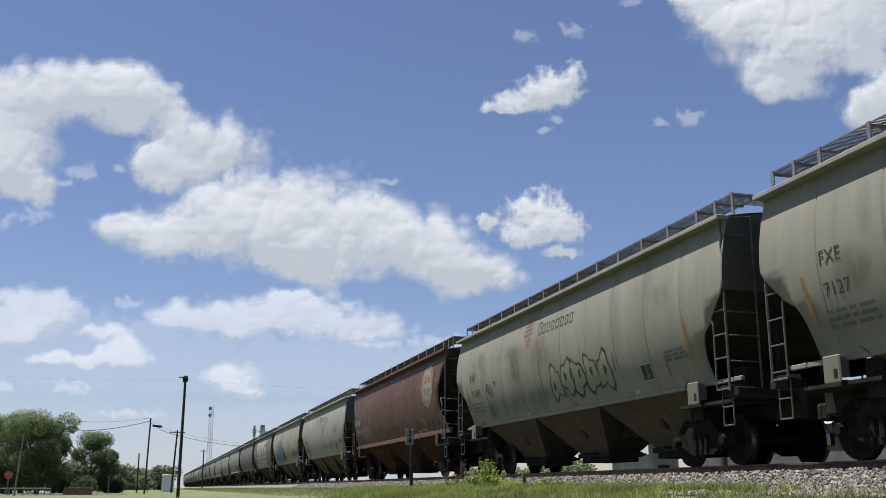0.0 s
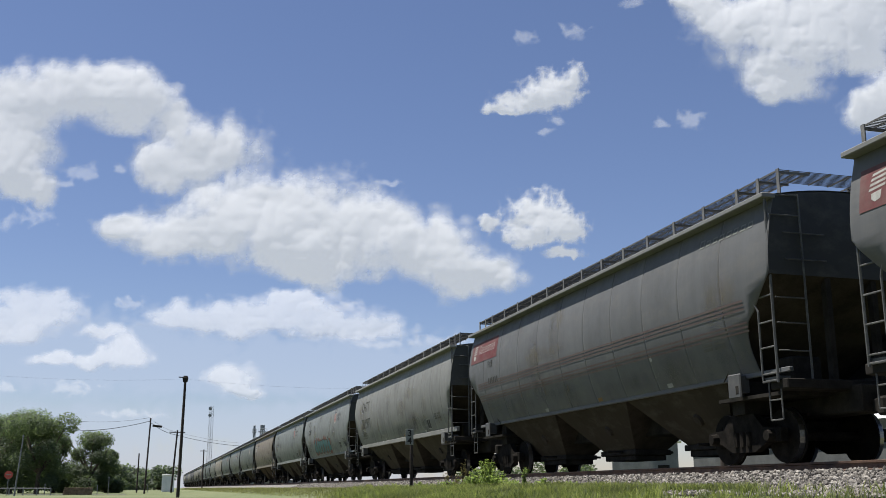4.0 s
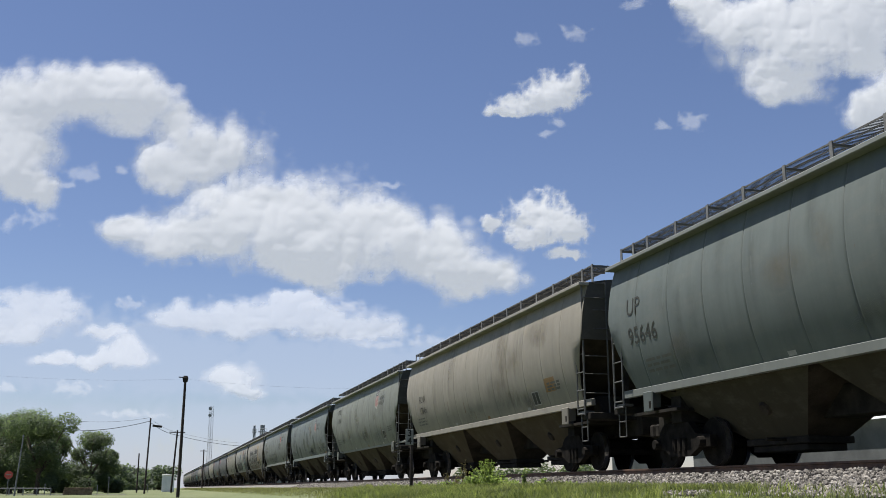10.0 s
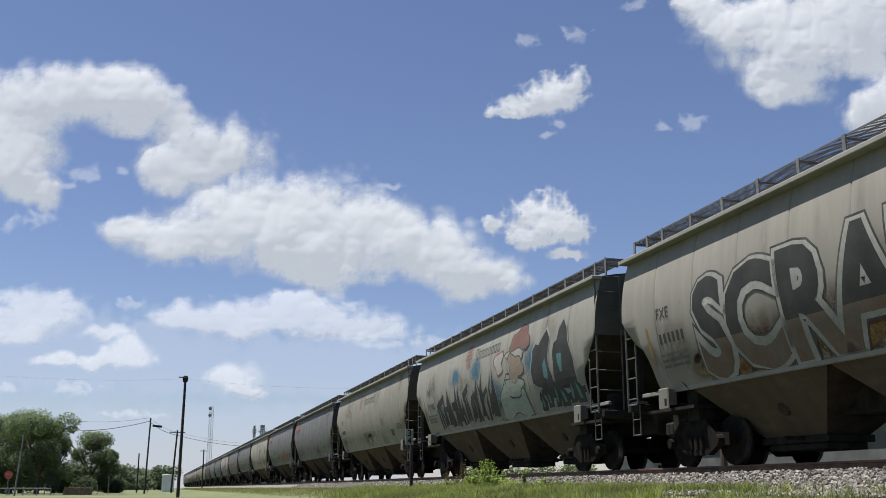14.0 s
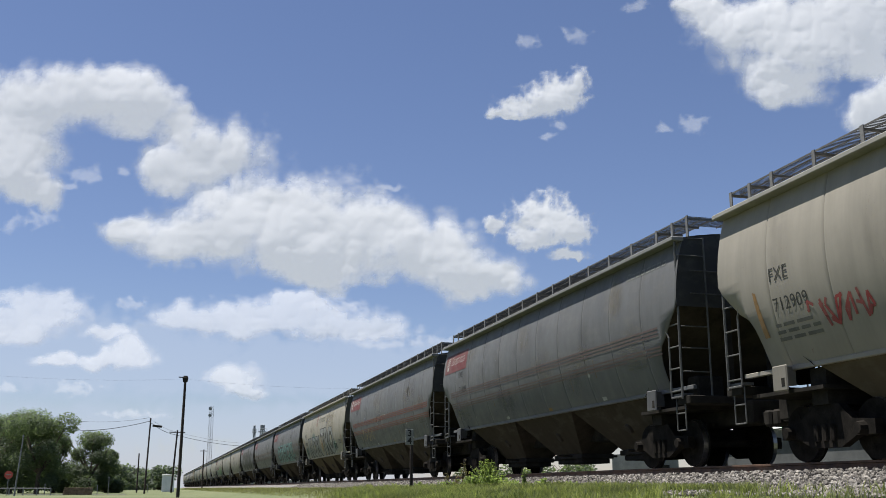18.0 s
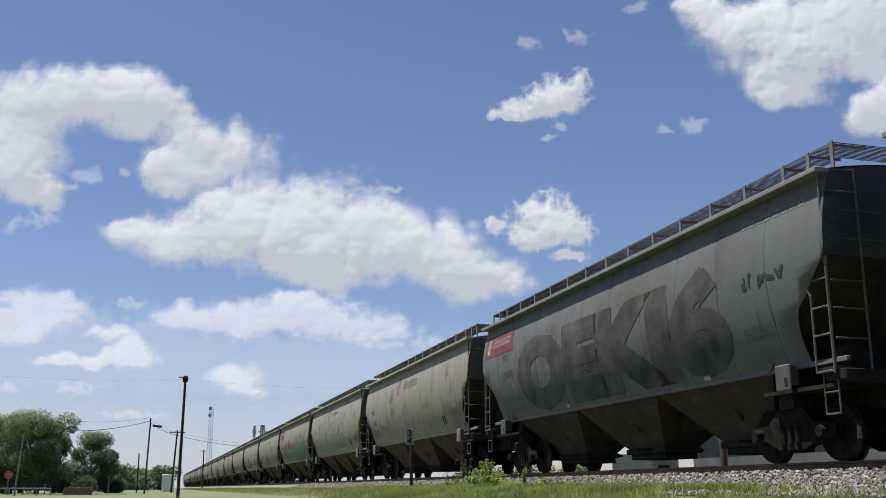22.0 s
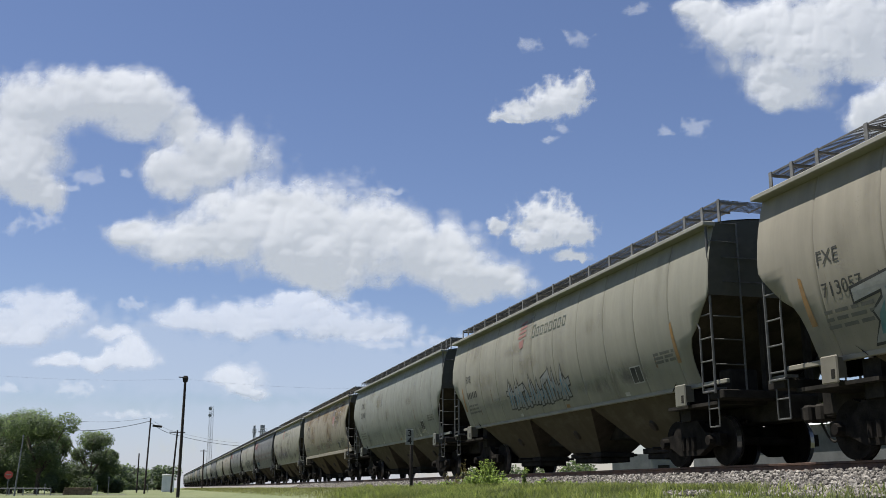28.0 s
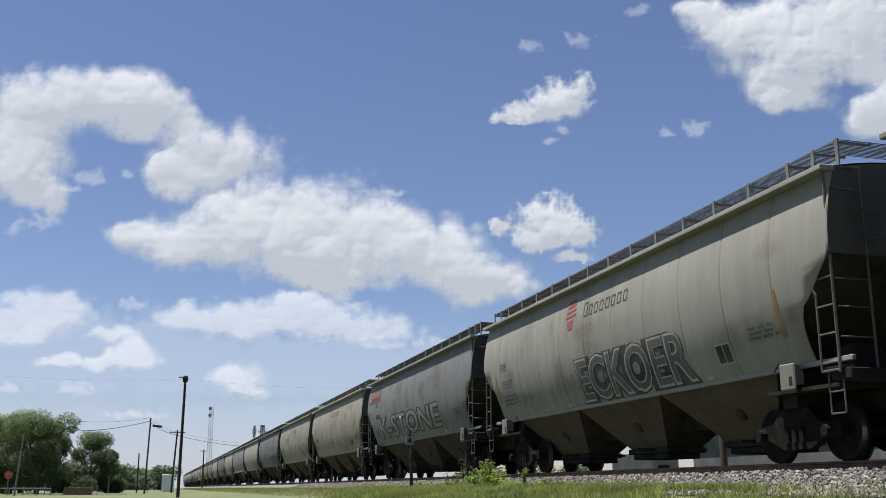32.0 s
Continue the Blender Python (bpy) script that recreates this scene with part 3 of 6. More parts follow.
def cloud_material(name, most, tint=(0.90, 0.96, 1.07), body=1.0, glow=None):
    k = Mat(name, 1.0)
    t = k.t
    cover = t.nodes.new("ShaderNodeAttribute")
    cover.attribute_name = "cover"
    d = k.node("ShaderNodeBsdfDiffuse", Color=(0.36 * body, 0.36 * body, 0.36 * body, 1))
    tr = k.node("ShaderNodeBsdfTranslucent", Color=(0.4 * body, 0.4 * body, 0.4 * body, 1))
    em = k.node("ShaderNodeEmission", Color=(*tint, 1), Strength=CLOUD_GLOW if glow is None else glow)
    mix = k.node("ShaderNodeMixShader", Fac=0.42)
    add = t.nodes.new("ShaderNodeAddShader")
    clear = t.nodes.new("ShaderNodeBsdfTransparent")
    veil = t.nodes.new("ShaderNodeMixShader")
    fine = k.noise(0.035, 6, 0.65)
    m = t.nodes.new("ShaderNodeMath")
    m.operation, m.inputs[1].default_value, m.inputs[2].default_value = "MULTIPLY_ADD", 0.36, -0.18
    k.link(fine, m.inputs[0])
    s = t.nodes.new("ShaderNodeMath")
    s.operation = "ADD"
    k.link(m.outputs[0], s.inputs[0])
    k.link(cover.outputs["Fac"], s.inputs[1])
    r = t.nodes.new("ShaderNodeMapRange")
    r.interpolation_type = "SMOOTHSTEP"
    r.inputs["From Min"].default_value, r.inputs["From Max"].default_value = -0.02, 0.72
    r.inputs["To Max"].default_value = most
    k.link(s.outputs[0], r.inputs["Value"])
    k.link(d.outputs[0], mix.inputs[1])
    k.link(tr.outputs[0], mix.inputs[2])
    k.link(mix.outputs[0], add.inputs[0])
    k.link(em.outputs[0], add.inputs[1])
    k.link(r.outputs[0], veil.inputs[0])
    k.link(clear.outputs[0], veil.inputs[1])
    k.link(add.outputs[0], veil.inputs[2])
    k.link(veil.outputs[0], t.nodes["Material Output"].inputs["Surface"])
    return k.m


# emission added to the clouds, standing in for light scattered inside them
CLOUD_GLOW = 0.235
CLOUD = cloud_material("sunlit_glowing_cumulus", 1.0)
CLOUD_THIN = cloud_material("thin_hazy_cloud", 0.34)
# glowing sheet added to put pale blue haze over the horizon
CLOUD_VEIL = cloud_material("glowing_haze_veil", 0.55, (0.262, 0.305, 0.385), 0.0, 1.0)
CLOUD_PALE = cloud_material("pale_low_cloud", 0.66)
CLOUD_SCRAP = cloud_material("wispy_cloud_scrap", 0.32)
CLOUD_FAR = 3000.0
# name, lobes (across, up, half width, half height) and drift over the clip, in metres
CLOUDS = [
    ("main", [(-1267, 428, 179, 145), (-1080, 470, 213, 111), (-1310, 257, 162, 136), (-1233, 181, 94, 77), (-1276, 317, 128, 102), (-918, 436, 145, 111), (-794, 380, 78, 72), (-697, 291, 196, 116), (-825, 240, 102, 94), (-535, 95, 324, 145), (-773, 19, 221, 85), (-262, 53, 239, 145), (-41, -24, 213, 111), (104, -80, 157, 82), (-969, 53, 94, 60), (-382, -32, 290, 102)], (37, -24)),
    ("low", [(-535, -211, 366, 72), (-279, -250, 196, 55), (-739, -220, 153, 48), (-450, -160, 145, 48)], (24, -5)),
    ("left", [(-1216, -186, 162, 77), (-1302, -237, 136, 65), (-1012, -257, 72, 31), (-944, -319, 99, 65), (-1029, -339, 102, 31), (-1165, -339, 102, 31)], (27, -7)),
    ("puff", [(-634, -390, 82, 58), (-586, -424, 44, 24)], (17, -2)),
    ("kite", [(334, 470, 106, 68), (257, 438, 99, 46), (392, 503, 48, 61), (181, 414, 65, 22)], (27, -32)),
    ("mid", [(303, 87, 123, 89), (152, 78, 34, 44), (368, 56, 78, 58), (266, 32, 89, 44), (371, -20, 72, 20)], (34, -14)),
    ("big", [(1049, 632, 239, 145), (913, 675, 187, 94), (1203, 683, 273, 145), (1032, 504, 136, 85), (1271, 589, 102, 94), (794, 731, 102, 48)], (12, -31)),
    ("edge", [(1296, 419, 106, 85), (1373, 479, 102, 102)], (3, -26)),
    ("scraps", [(354, 383, 37, 20), (317, 349, 34, 15), (402, 654, 37, 26), (245, 629, 34, 24), (751, 380, 48, 27), (661, 373, 27, 15), (576, 738, 41, 20), (-160, 194, 41, 9)], (17, -31)),
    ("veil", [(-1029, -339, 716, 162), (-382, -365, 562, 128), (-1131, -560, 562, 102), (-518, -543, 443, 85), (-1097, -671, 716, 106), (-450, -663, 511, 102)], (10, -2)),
    ("wisps", [(-1083, 220, 58, 31), (-1259, 83, 82, 34), (-1131, 189, 41, 14), (-794, 479, 27, 24), (-969, 237, 20, 14)], (24, -17)),
    ("haze", [(-940, -165, 48, 24), (-160, -288, 102, 17), (-313, -177, 102, 20), (2, -281, 82, 29), (-1106, -424, 82, 27), (-1315, -424, 44, 22), (-944, -501, 102, 15)], (14, -3)),
]
TURN = look(EYE, EYE + AIM).to_3x3()
DRIFTING = []
FARTHER = {"low": 1.35, "left": 1.35, "puff": 1.18, "veil": 1.5, "haze": 1.45}     # low clouds moved back clear of shadow, scaled to look alike from the camera


def cloud_bank(name, lobes, drift, seed):
    away = FARTHER.get(name, 1.0)
    lobes = [tuple(away * q for q in l) for l in lobes]
    drift = tuple(away * q for q in drift)
    step = 12.0 if name == "veil" else 6.0 if len(lobes) > 8 else 4.5
    rim = 420 if name == "veil" else 60 * away
    us = np.arange(min(l[0] - l[2] for l in lobes) - rim, max(l[0] + l[2] for l in lobes) + rim, step)
    vs = np.arange(min(l[1] - l[3] for l in lobes) - rim, max(l[1] + l[3] for l in lobes) + rim, step)
    u, v = np.meshgrid(us, vs)
    small = name in ("kite", "mid", "scraps", "haze", "wisps")
    flat_bank = 0.05 if name in ("scraps", "wisps") else 0.7 if name in ("low", "left", "veil", "haze", "puff") else 1.0
    grain = 0.5 if small else 1.0
    wu = u + 90 * grain * (billow(u, v, 120 * grain, 4, seed + 40, False) - 0.5)
    wv = v + 75 * grain * (billow(u, v, 120 * grain, 4, seed + 60, False) - 0.5)
    total = 0.0
    for cu, cv, ru, rv in lobes:
        low = np.where(wv < cv, 1.25, 1.0)           # flatter bases
        rr = np.sqrt(((wu - cu) / ru) ** 2 + (low * (wv - cv) / rv) ** 2)
        total = total + np.exp(7 * (1 - rr))
    body = np.log(total + 1e-9) / 7
    rag = billow(u, v, 64 * grain, 5, seed, True) if small else billow(u, v, 90, 5, seed, 2) + 0.26
    cover = 1.2 * body + (0.95 if small else 0.7) * (rag - 0.62) + (0.06 if small else 0.14)
    if name in ("scraps", "wisps", "haze"):           # torn shreds with no body of their own
        cover = 0.75 * body + 1.5 * (billow(u + 0.6 * v, v - 0.3 * u, 46, 5, seed + 3, True) - 0.66) + 0.10
    dome = 0.0
    for cu, cv, ru, rv in lobes:
        rr = ((wu - cu) / ru) ** 2 + ((wv - cv) / rv) ** 2
        dome = dome + np.exp(4 * (rv / 110.0) * (np.sqrt(np.clip(1.25 - rr, 0, None)) - 0.3))
    dome = np.log(dome + 1e-9) / 4 * 110.0
    dome = np.clip(dome, -20, None)
    relief = flat_bank * 0.6 * dome + flat_bank * 26 * grain * billow(u, v, 240 * grain, 4, seed + 5, 2) * np.clip(1.4 * body + 0.5, 0, 1)
    n, m = len(us), len(vs)
    c = (float(us.mean()), float(vs.mean()))
    relief = relief - (0.9 if flat_bank < 1 else 0.45) * (v - c[1])               # tops lean away
    near = 1 - relief / (CLOUD_FAR * away)
    verts = np.stack([u * near - c[0], v * near - c[1], relief], -1).reshape(-1, 3)
    idx = np.arange(n * m).reshape(m, n)
    quads = np.stack([idx[:-1, :-1], idx[:-1, 1:], idx[1:, 1:], idx[1:, :-1]], -1).reshape(-1, 4)
    keep = (cover.reshape(-1)[quads] > -0.3).any(1)
    me = bpy.data.meshes.new("cloud")
    me.from_pydata(verts.tolist(), [], quads[keep].tolist())
    att = me.attributes.new("cover", "FLOAT", "POINT")
    att.data.foreach_set("value", cover.reshape(-1).astype(np.float32))
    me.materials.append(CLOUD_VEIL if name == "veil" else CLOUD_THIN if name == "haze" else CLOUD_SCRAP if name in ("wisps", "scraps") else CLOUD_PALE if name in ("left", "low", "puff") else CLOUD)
    me.shade_smooth()
    ob = tagged(new("cloud", me), CLOUD_LABEL.get(name, "small white cloud scrap drifting in the blue sky"), "cloud", "fair-weather clouds", "structure")
    DRIFTING.append((ob, c, drift, away))


CLOUD_LABEL = {"main": "large bright cumulus bank with grey flat bases", "low": "long flat white cloud low in the sky", "left": "pale hazy cumulus low over the trees",
               "big": "big white cumulus high in the sky", "veil": "faint pale glowing haze sheet added low over the horizon", "edge": "white cumulus shoulder high in the sky", "mid": "small white cumulus puff in blue sky"}


def cloud_pose(c, drift, t, away):
    p = EYE + AIM * CLOUD_FAR * away + TURN @ Vector((c[0] + drift[0] * (t - 10) / 32, c[1] + drift[1] * (t - 10) / 32, 0))
    return Matrix.Translation(p) @ TURN.to_4x4()


for i, (name, lobes, drift) in enumerate(CLOUDS):
    cloud_bank(name, lobes, drift, 11 + 97 * i)


# ---- far and near surroundings ----
def tree(x, y, h, w, material, leaves, size, seed, name="tree", label="broad leafy green shade tree", trunk_h=0.3):
    """Tapered trunk with limbs, and a ragged crown of leaf clumps."""
    rnd = random.Random(seed)
    t = new(name)
    t.location = (x, y, ground_z(x, y) - 0.05)
    bm = bmesh.new()
    rod(bm, (0, 0, 0), (0.1, 0, h * trunk_h), h * 0.032, h * 0.022, 9)
    tips = []
    for i in range(9):
        a = i * 2.4 + rnd.random()
        r = w * (0.15 + 0.3 * rnd.random())
        tip = (math.cos(a) * r, math.sin(a) * r, h * (0.45 + 0.4 * rnd.random()))
        rod(bm, (0.1, 0, h * (trunk_h - 0.05)), tip, h * 0.016, h * 0.004, 6)
        tips.append(tip)
    part("trunk", bm, BARK, t)
    verts, faces = [], []
    lobes = [(math.cos(i * 2.4) * w * 0.36 * math.sqrt((i + 0.5) / 16), math.sin(i * 2.4) * w * 0.36 * math.sqrt((i + 0.5) / 16),
              h * (0.08 + 0.78 * rnd.random()), (0.13 + 0.09 * rnd.random()) * (w + h) / 2) for i in range(16)]
    lobes.append((0, 0, h * 0.82, 0.17 * (w + h) / 2))
    for i in range(leaves):
        lx, ly, lz, lr = lobes[rnd.randrange(len(lobes))]
        d = Vector((rnd.gauss(0, 1), rnd.gauss(0, 1), rnd.gauss(0, 1))).normalized()
        rr = lr * (0.55 + 0.5 * rnd.random())
        p = Vector((lx, ly, lz)) + Vector((d.x, d.y, d.z * 0.8)) * rr
        nrm = (d + Vector((rnd.uniform(-1, 1), rnd.uniform(-1, 1), rnd.uniform(-0.3, 1)))).normalized()
        q = nrm.to_track_quat("Z", "Y")
        s = size * rnd.uniform(0.6, 1.35)
        b = len(verts)
        for cx, cy, cz in ((-1, -0.1, 0), (-0.2, -0.7, 0.25), (0.9, -0.2, -0.1), (0.6, 0.6, 0.1), (-0.5, 0.7, -0.15)):
            verts.append(p + q @ Vector((cx * s, cy * s, cz * s)))
        faces.append(tuple(range(b, b + 5)))
    me = bpy.data.meshes.new("crown")
    me.from_pydata(verts, [], faces)
    me.materials.append(material)
    crown = new("crown", me)
    crown.parent = t
    return tagged(t, label, "tree", "trees beyond the field")


def by_bearing(deg, dist):
    """x, y at a bearing from the track's direction (to the right) and a distance."""
    return dist * math.sin(radians(deg)), dist * math.cos(radians(deg))


# ---- lettering, marks and sprayed paint on the near sides ----
HALF = {"smooth": 18.24 / 2 - 0.75, "ribbed": 19.1 / 2 - 0.75, "angled": 19.1 / 2 - 0.75}
INK = {}


def ink(name, color):
    if name not in INK:
        INK[name] = decal_material(name, color)
    return INK[name]


CHALK, COAL, CREAM = ink("chalk_white_paint", (0.62, 0.62, 0.58)), ink("dull_black_paint", (0.022, 0.022, 0.024)), ink("cream_paint", (0.52, 0.47, 0.36))
CRIMSON, GREYGREEN, ORANGE = ink("crimson_panel_paint", (0.19, 0.027, 0.038)), ink("slate_green_lettering", (0.10, 0.125, 0.10)), ink("amber_reflector_tape", (0.40, 0.21, 0.05))
NAVY, SIGNAL, TEAL = ink("navy_shield_paint", (0.025, 0.03, 0.07)), ink("signal_red_paint", (0.45, 0.045, 0.045)), ink("teal_spray_paint", (0.06, 0.29, 0.31))
SKYBLUE, LEAFGREEN, RUSTRED = ink("sky_blue_spray_paint", (0.08, 0.30, 0.46)), ink("green_spray_paint", (0.10, 0.30, 0.13)), ink("brick_red_spray_paint", (0.28, 0.065, 0.045))
MINT, SAND, CHARCOAL = ink("mint_white_spray_paint", (0.47, 0.54, 0.48)), ink("sand_spray_paint", (0.50, 0.38, 0.22)), decal_material("charcoal_spray_paint", (0.024, 0.026, 0.03), 0.22)
PURPLE, OCHRE, SILVER = ink("purple_spray_paint", (0.20, 0.15, 0.26)), ink("ochre_spray_paint", (0.38, 0.20, 0.05)), ink("silver_spray_paint", (0.36, 0.38, 0.37))
OLIVE, PINK, FADED = ink("lime_spray_paint", (0.32, 0.36, 0.10)), ink("rose_spray_paint", (0.38, 0.14, 0.13)), ink("faded_stripe_paint", (0.16, 0.10, 0.10))
STENCIL = INK["stencil"] = decal_material("stencil_paint", (0.05, 0.052, 0.047), 0.15)
FAINT = ink("faded_small_print", (0.14, 0.14, 0.125))
PEWTER = ink("pewter_spray_paint", (0.23, 0.245, 0.24))
RED_PRINT = ink("faded_red_print", (0.25, 0.11, 0.09))
RUSTY = ink("rust_streak", (0.22, 0.12, 0.05))


def lay(car_no, name, bm, material, lift, label=""):
    """Lay a flat drawing (x: metres from the trailing end, y: height) on a car's near side."""
    i = car_no + 1
    half = HALF[KINDS[i]]
    zs = [v.co.y for v in bm.verts]
    if not zs:
        bm.free()
        return None
    z = min(zs) + 0.16
    while z < max(zs):
        bmesh.ops.bisect_plane(bm, geom=bm.verts[:] + bm.edges[:] + bm.faces[:], plane_co=(0, z, 0), plane_no=(0, 1, 0))
        z += 0.16
    for v in bm.verts:
        u, h = v.co.x, max(1.5, min(4.27, v.co.y))
        v.co = Vector((-(side_w(h) + 0.003 + 0.5 * lift), half - u, h))
    return part(name, bm, material, CARS[i], label)


def words(text, u0, z0, high, wide=None, bold=0.0, shear=0.0):
    """A word as a flat mesh whose lower edge starts at u0, z0."""
    c = bpy.data.curves.new("word", "FONT")
    c.body, c.size, c.offset, c.shear, c.resolution_u = text, 1.0, bold, shear, 3
    tmp = bpy.data.objects.new("word", c)
    me = bpy.data.meshes.new_from_object(tmp)
    bm = bmesh.new()
    bm.from_mesh(me)
    bpy.data.objects.remove(tmp)
    bpy.data.meshes.remove(me)
    bpy.data.curves.remove(c)
    xs, ys = [v.co.x for v in bm.verts], [v.co.y for v in bm.verts]
    x0, y0, k = min(xs), min(ys), high / (max(ys) - min(ys))
    kx = k if wide is None else wide / (max(xs) - x0)
    for v in bm.verts:
        v.co = Vector((u0 + (v.co.x - x0) * kx, z0 + (v.co.y - y0) * k, 0))
    return bm


def flat(bm, u0, u1, z0, z1):
    vs = [bm.verts.new(c) for c in ((u0, z0, 0), (u1, z0, 0), (u1, z1, 0), (u0, z1, 0))]
    bm.faces.new(vs)
    return bm


def poly(bm, pts):
    bm.faces.new([bm.verts.new((u, z, 0)) for u, z in pts])
    return bm


def bars(u0, u1, z0, rows, seed, gap=0.11):
    """Small stencilled lines that cannot be read, as plain bars."""
    rnd = random.Random(seed)
    bm = bmesh.new()
    for r in range(rows):
        u = u0
        while u < u1 - 0.1:
            w = rnd.uniform(0.12, 0.4)
            flat(bm, u, min(u1, u + w), z0 - r * gap, z0 - r * gap + 0.055)
            u += w + 0.07
    return bm


def number(car_no, mark, digits, u, z, high, material=None, wide=None, gap=1.72):
    m = material or STENCIL
    lay(car_no, "reporting_mark", words(mark, u, z, high, None, 0.0), m, 0.012)
    if digits:
        lay(car_no, "car_number", words(digits, u, z - high * gap, high, wide, 0.0), m, 0.012)
    else:          # figures too faint to read
        bm = bmesh.new()
        for k in range(6):
            flat(bm, u + k * high * 0.8, u + k * high * 0.8 + high * 0.45, z - high * gap, z - high * (gap - 0.9))
        lay(car_no, "faint_number", bm, m, 0.012)["kind"] = "stuff"


def common(car_no, kind, square=True):
    """What nearly every car carries: stencil square, small print, reflector strips, rust runs."""
    rnd = random.Random(car_no * 13 + 5)
    n = 2 * HALF[kind]
    s = n * 0.785
    if square:
        lay(car_no, "stencil_square", flat(bmesh.new(), s, s + 0.5, 1.74, 2.1), CHALK, 0.010)
        lay(car_no, "stencil_panel", flat(flat(bmesh.new(), s + 0.03, s + 0.24, 1.765, 2.075), s + 0.265, s + 0.47, 1.765, 2.075), COAL, 0.014)
    lay(car_no, "small_print", bars(n * 0.855, n * 0.855 + 0.85, 2.18, 3, car_no, 0.08), FAINT, 0.012)
    lay(car_no, "small_print", bars(1.5, 2.6, 2.12, 3, car_no + 50), FAINT, 0.012)
    for k in range(3):
        u = n * (0.35 + 0.2 * k)
        lay(car_no, "reflector", flat(bmesh.new(), u, u + 0.22, foot_z(kind) + 0.04, foot_z(kind) + 0.12), ORANGE if k % 2 else CHALK, 0.012)
    bm = bmesh.new()
    for k in range(rnd.randint(3, 6)):
        u, z = rnd.uniform(2.5, n - 1.5), rnd.uniform(1.75, 2.2)
        w, h = rnd.uniform(0.03, 0.09), rnd.uniform(0.15, 0.5)
        poly(bm, [(u, z), (u + w, z - 0.03), (u + w * 0.7, z + h), (u + w * 0.3, z + h * 0.9)])
    lay(car_no, "rust_run", bm, RUSTY, 0.009, "thin orange rust runs")["kind"] = "stuff"


def wordmark(car_no, u, z, high, long, material, shear=0.12):
    """The railway's name as a row of plain letter-sized strokes."""
    bm = bmesh.new()
    k = long / 8
    th = k * 0.1
    for j, tall in enumerate((1.35, 1, 1, 1, 1, 1, 1, 1)):
        a, h, w = u + j * k, high * tall, k * (0.62 if j % 4 else 0.7)
        ring = lambda x, y: (a + x + shear * y, z + y)
        for x0, x1, y0, y1 in ((0, th, 0, h), (w - th, w, 0, h), (th, w - th, h - th, h), (th, w - th, 0, th)):
            poly(bm, [ring(x0, y0), ring(x1, y0), ring(x1, y1), ring(x0, y1)])
    ob = lay(car_no, "wordmark", bm, material, 0.012)
    ob["kind"] = "stuff"
    return ob


def swoosh(car_no, u, z, s, material, lift=0.013):
    """The striped S-shaped emblem as plain shapes."""
    bm = bmesh.new()
    for j in range(4):
        poly(bm, [(u + 0.16 * s - 0.05 * j * s, z + s * (0.95 - 0.17 * j)), (u + 0.8 * s, z + s * (1.0 - 0.17 * j)), (u + 0.8 * s, z + s * (0.91 - 0.17 * j)), (u + 0.12 * s - 0.05 * j * s, z + s * (0.86 - 0.17 * j))])
    poly(bm, [(u + 0.1 * s, z + 0.25 * s), (u + 0.62 * s, z + 0.30 * s), (u + 0.55 * s, z), (u + 0.28 * s, z - 0.06 * s), (u + 0.12 * s, z + 0.05 * s)])
    return lay(car_no, "emblem", bm, material, lift)


def beige_fxe(car_no, digits, logo=True, amber=True, emblem=None):
    common(car_no, "smooth")
    number(car_no, "FXE", digits, 1.58, 2.86, 0.215, gap=2.3)
    if logo:
        swoosh(car_no, 6.55, 3.36, 0.72, emblem or PINK)
        wordmark(car_no, 7.6, 3.52, 0.25, 2.45, GREYGREEN)
    if amber:
        lay(car_no, "amber_strip", poly(bmesh.new(), [(15.2, 1.95), (15.34, 1.95), (15.28, 2.75), (15.2, 2.7)]), ORANGE, 0.011, "worn amber strip")
    lay(car_no, "amber_strip", poly(bmesh.new(), [(1.12, 2.0), (1.26, 2.0), (1.13, 2.75), (1.05, 2.78)]), ORANGE, 0.011, "worn amber strip")


def dark_fxe(car_no, digits, stripes=None, box_m=None):
    common(car_no, "smooth", False)
    lay(car_no, "white_dot", flat(bmesh.new(), 12.2, 12.3, 2.1, 2.2), CHALK, 0.010)
    lay(car_no, "name_panel", flat(bmesh.new(), 0.24, 2.75, 3.40, 4.04), box_m or CRIMSON, 0.010, "crimson name panel")
    swoosh(car_no, 0.45, 3.52, 0.42, CHALK, 0.015)
    wordmark(car_no, 0.98, 3.66, 0.19, 1.55, CHALK)
    number(car_no, "FXE", digits, 1.95, 3.14, 0.19, gap=2.6)
    wordmark(car_no, 14.5, 3.93, 0.11, 1.85, SILVER, 0.15)
    if stripes:
        for z in (2.18, 2.25, 2.32, 2.55, 2.62, 2.69):
            lay(car_no, "stripe", flat(bmesh.new(), 0.9, 15.9, z, z + 0.035), stripes, 0.010)


